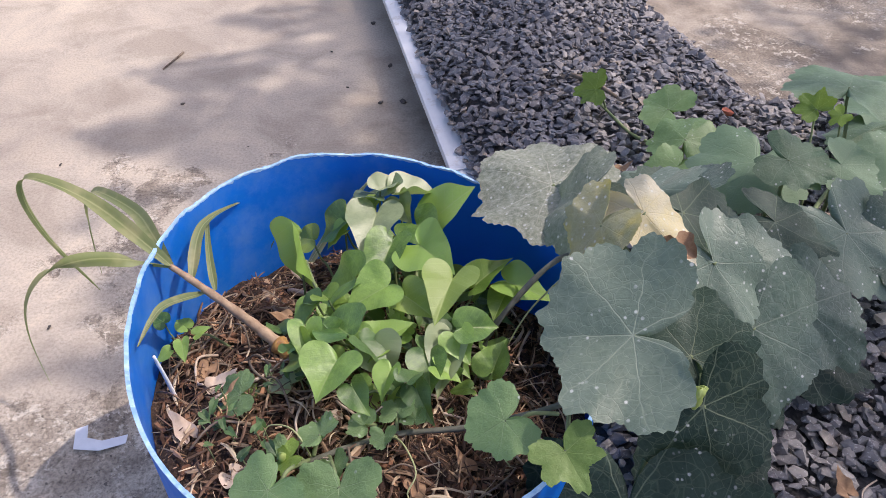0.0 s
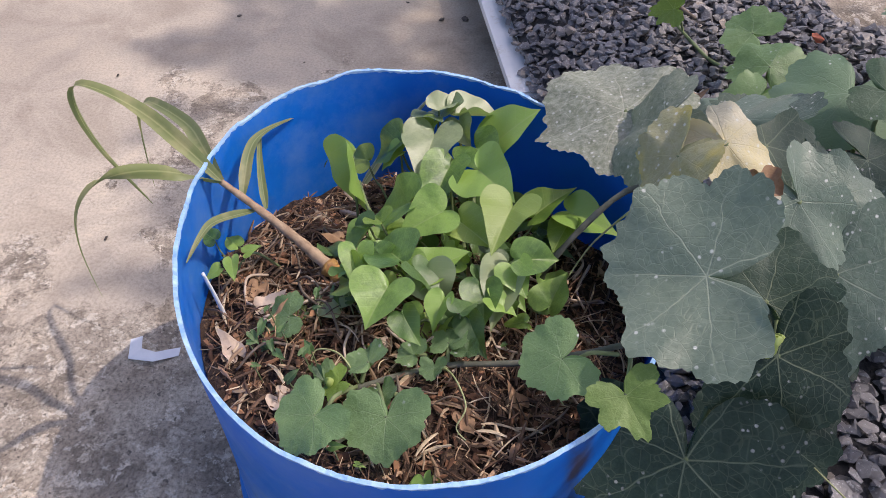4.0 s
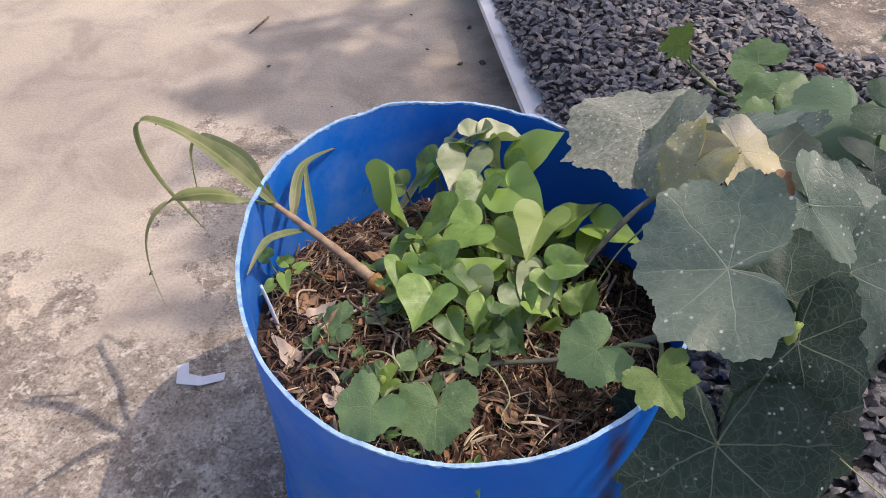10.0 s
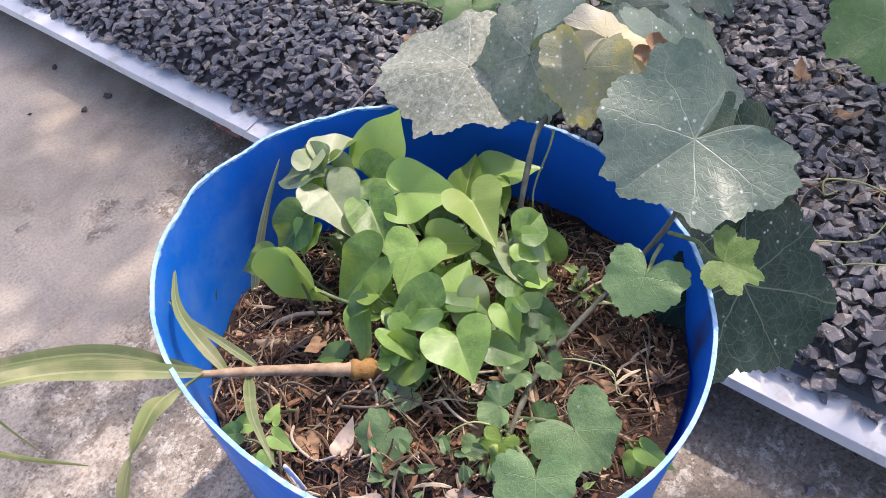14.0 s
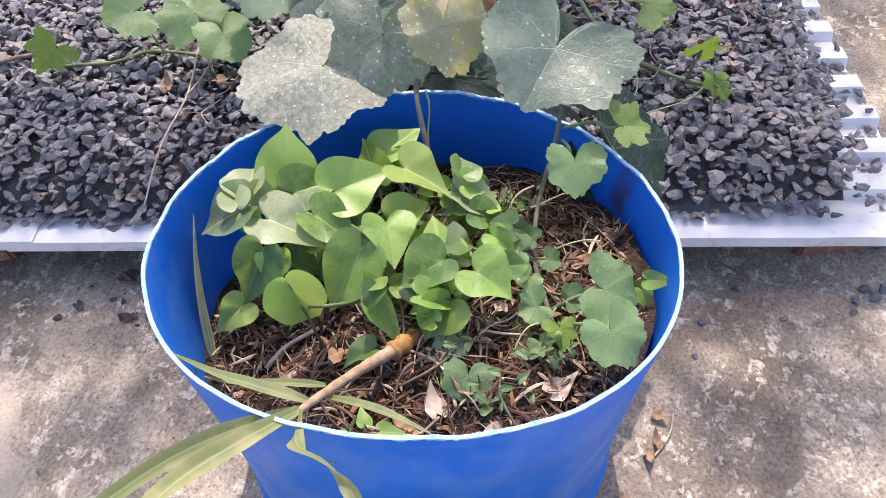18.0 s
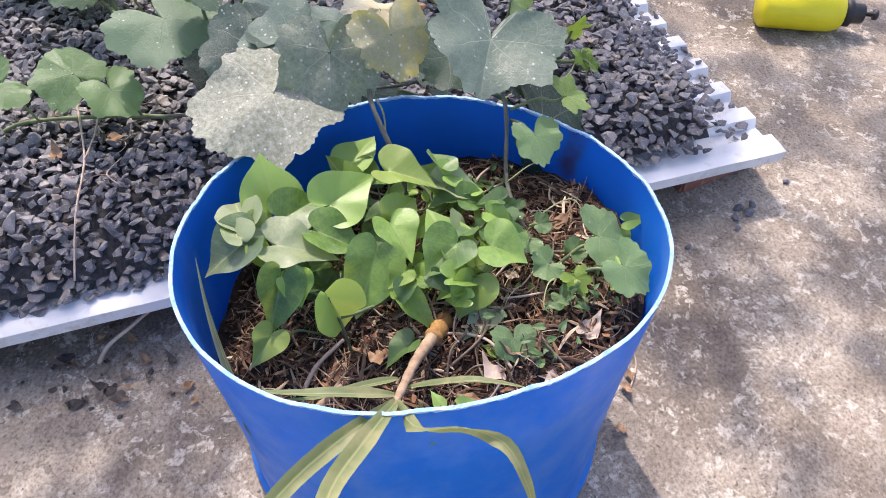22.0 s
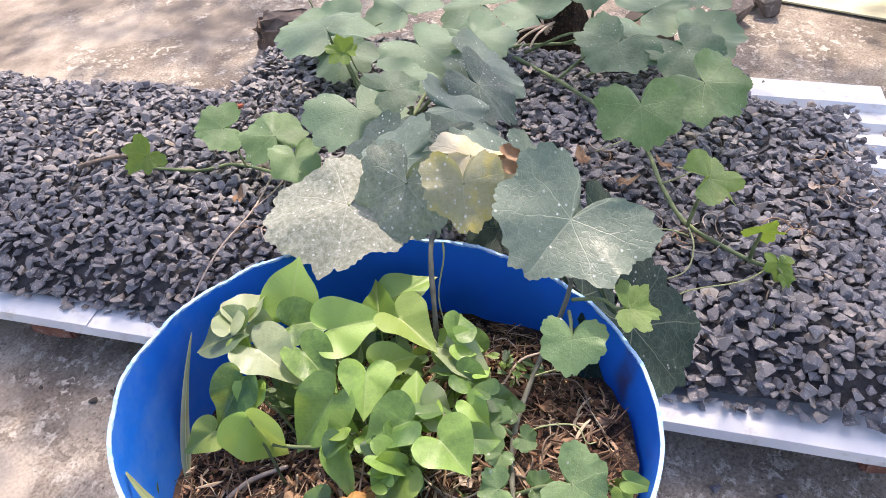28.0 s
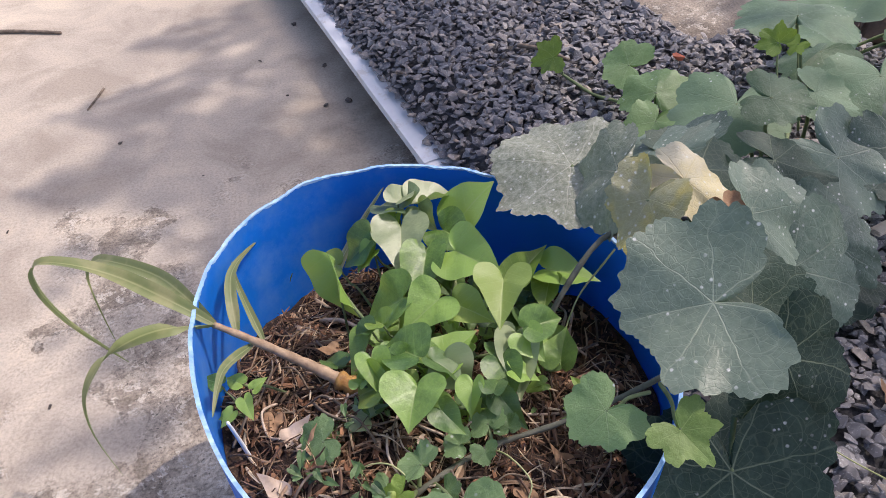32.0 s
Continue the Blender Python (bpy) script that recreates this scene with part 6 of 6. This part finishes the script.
def striped():
    a = Mat("striped_plastic", 0.4)
    s = a.node("ShaderNodeSeparateXYZ", Vector=a.obj())
    ang_ = a.math("ARCTAN2", a.math("SUBTRACT", s.outputs[1], 1.02), a.math("SUBTRACT", s.outputs[0], 2.66))
    w = a.math("SINE", a.math("ADD", a.math("MULTIPLY", ang_, 13.0), a.math("MULTIPLY", a.noise(a.obj(), 12.0, 2), 2.0)))
    a.color(a.ramp(w, (0.35, (0.62, 0.07, 0.08)), (0.60, (0.75, 0.42, 0.42))))
    return a.m


solid("striped_tub", lathe("striped_tub", [(0.0, 0.0), (0.06, 0.002), (0.105, 0.025), (0.135, 0.075), (0.145, 0.14), (0.142, 0.24), (0.136, 0.24), (0.138, 0.14), (0.10, 0.03), (0.0, 0.01)], striped(), (2.66, 1.02, 0.0), 44), "red and pink striped plastic tub on the concrete", "tub")

bm = bmesh.new()
bmesh.ops.create_grid(bm, x_segments=12, y_segments=10, size=0.5)
for v in bm.verts:
    n = noise.noise(Vector((v.co.x * 6, v.co.y * 6, 2)))
    v.co = Vector((v.co.x * 0.15 * (1 + 0.4 * n), v.co.y * 0.10 * (1 + 0.5 * n), 0.014 + 0.012 * n))
bmesh.ops.solidify(bm, geom=bm.faces[:], thickness=0.001)
bmesh.ops.transform(bm, matrix=pose(1.60, -0.285, 0, 0, 0, 40), verts=bm.verts)
solid("plastic_scrap", bm_mesh("plastic_scrap", bm, M_BLUESCRAP, True), "crumpled pale blue plastic scrap on the concrete", "scrap")


def bottle():
    """Lying on its side, its neck towards the open yard."""
    a, b = np.array((1.085, -0.425, 0.0)), np.array((1.040, -0.640, 0.0))
    d = unit(b - a)
    m = Matrix.Translation((*a[:2], 0.056)) @ Matrix.Rotation(math.atan2(d[1], d[0]), 4, "Z") @ Matrix.Rotation(radians(90), 4, "Y")
    t = thing("spray_bottle", (1.06, -0.53, 0.0), "yellow plastic spray bottle with a black cap lying on the concrete", "bottle")

    def turned(name, prof, mat):
        me = lathe(name, prof, mat, (0, 0, 0), 32)
        me.transform(m)
        return part(name, me, t)

    turned("body", [(0.0, 0.0), (0.045, 0.0), (0.055, 0.01), (0.055, 0.15), (0.054, 0.19), (0.046, 0.215), (0.030, 0.222), (0.0, 0.222)], M_YELLOW)
    turned("cap", [(0.0, 0.220), (0.036, 0.220), (0.037, 0.240), (0.028, 0.246), (0.026, 0.275), (0.0, 0.276)], M_BLACK)
    turned("plunger", [(0.0, 0.274), (0.006, 0.274), (0.006, 0.305), (0.014, 0.306), (0.014, 0.314), (0.0, 0.315)], M_BLACK)


bottle()

# ---- shade tree at the sunny side of the yard ----
def shade_tree():
    t = thing("shade_tree", (7.0, 5.0, 0.0), "leafy tree that throws dappled shade over the yard", "tree")
    bark = plain("tree_bark", (0.07, 0.055, 0.045), (0.18, 0.145, 0.12), 12, 0.95, 0.8, 0.02)
    part("trunk", tube_mesh("trunk", [(7.0, 5.0, 0.0), (6.95, 4.95, 1.4), (6.8, 4.8, 2.8), (6.5, 4.5, 3.9), (6.0, 4.1, 4.7)], 0.16, bark, 14, 0.45, 0.08), t)
    for tip in ((3.1, 1.5, 4.1), (2.6, 2.6, 4.2), (3.7, 0.9, 4.0), (3.6, 2.8, 4.3)):
        part("limb", tube_mesh("limb", [(6.5, 4.5, 3.9), (5.2, (4.5 + tip[1]) / 2, 4.5), (4.2, (2.0 + 2 * tip[1]) / 3, 4.4), tip], 0.04, bark, 9, 0.3, 0.05), t)
    rng = np.random.RandomState(77)
    leaf = (np.array([(-0.5, 0, 0), (-0.2, 0.24, 0.04), (0.2, 0.22, 0.04), (0.5, 0, 0), (0.2, -0.22, 0.04), (-0.2, -0.24, 0.04), (0, 0, -0.03)]),
            np.array([(0, 1, 6), (1, 2, 6), (2, 3, 6), (3, 4, 6), (4, 5, 6), (5, 0, 6)]))
    places = []

    def cover(x, y):
        """How densely the crown shades the ground at x, y."""
        big = noise.noise(Vector((x * 1.9, y * 1.9, 5.0))) + 0.3 * noise.noise(Vector((x * 5, y * 5, 9.0)))
        fleck = noise.noise(Vector((x * 4.6, y * 4.6, 3.0))) + 0.4 * noise.noise(Vector((x * 10, y * 10, 7.0)))
        if math.hypot(x + 0.24, y - 0.53) < 0.40 and not (x > 0.02 and y < 0.40):
            return 0.0
        edge = float(np.interp(y, (1.20, 1.42, 1.52, 1.64, 1.76, 1.86, 2.0, 2.12, 2.24, 2.36, 2.46, 2.56, 2.9), (-0.40, -0.52, -0.66, -0.92, -0.78, -0.66, -0.94, -0.62, -0.46, -0.72, -0.66, -0.36, -0.30))) + 0.05 * fleck
        if y > 1.42:
            if edge < x < 0.22:
                return 0.85
            if 0.22 <= x < 2.9:
                return (0.36 if x > 1.15 else 0.10) if big > -0.18 else 0.05
            return 0.0
        if 0.82 < y and -0.75 < x < 0.22:
            return 0.75 if fleck > (-0.25 if x > -0.45 else 0.0) else 0.06
        if 0.24 < x < 1.9 and -0.15 < y < 0.82:
            return 0.62 if fleck > -0.25 or (x > 0.42 and y < 0.5) else 0.06
        if -0.35 < x < 1.7 and -1.5 < y < 0.45:
            return 0.75 if fleck > 0.0 else 0.04
        if 0.05 < x < 2.9:
            return (0.13 if x > 1.15 or y < 1.0 else 0.06) if big > -0.08 else 0.03
        return 0.0

    for _ in range(21000):
        x, y = rng.uniform(-1.0, 2.9), rng.uniform(-1.5, 2.9)
        if rng.rand() > cover(x, y):
            continue
        h = rng.uniform(3.3, 4.6)
        s = rng.uniform(0.08, 0.13)
        places.append((0, turn3(rng) * (s, s, s), np.array((x + h * 0.659, y + h * 0.1645, h))))
    part("crown", scatter("crown", [leaf], places, M_TREELEAF), t)


def tree_leaf():
    a = Mat("tree_leaf", 0.5)
    a.color(a.ramp(a.island(), (0.0, (0.035, 0.075, 0.02)), (1.0, (0.09, 0.15, 0.04))))
    return a.thin((0.15, 0.3, 0.04), 0.25).m


M_TREELEAF = tree_leaf()
shade_tree()
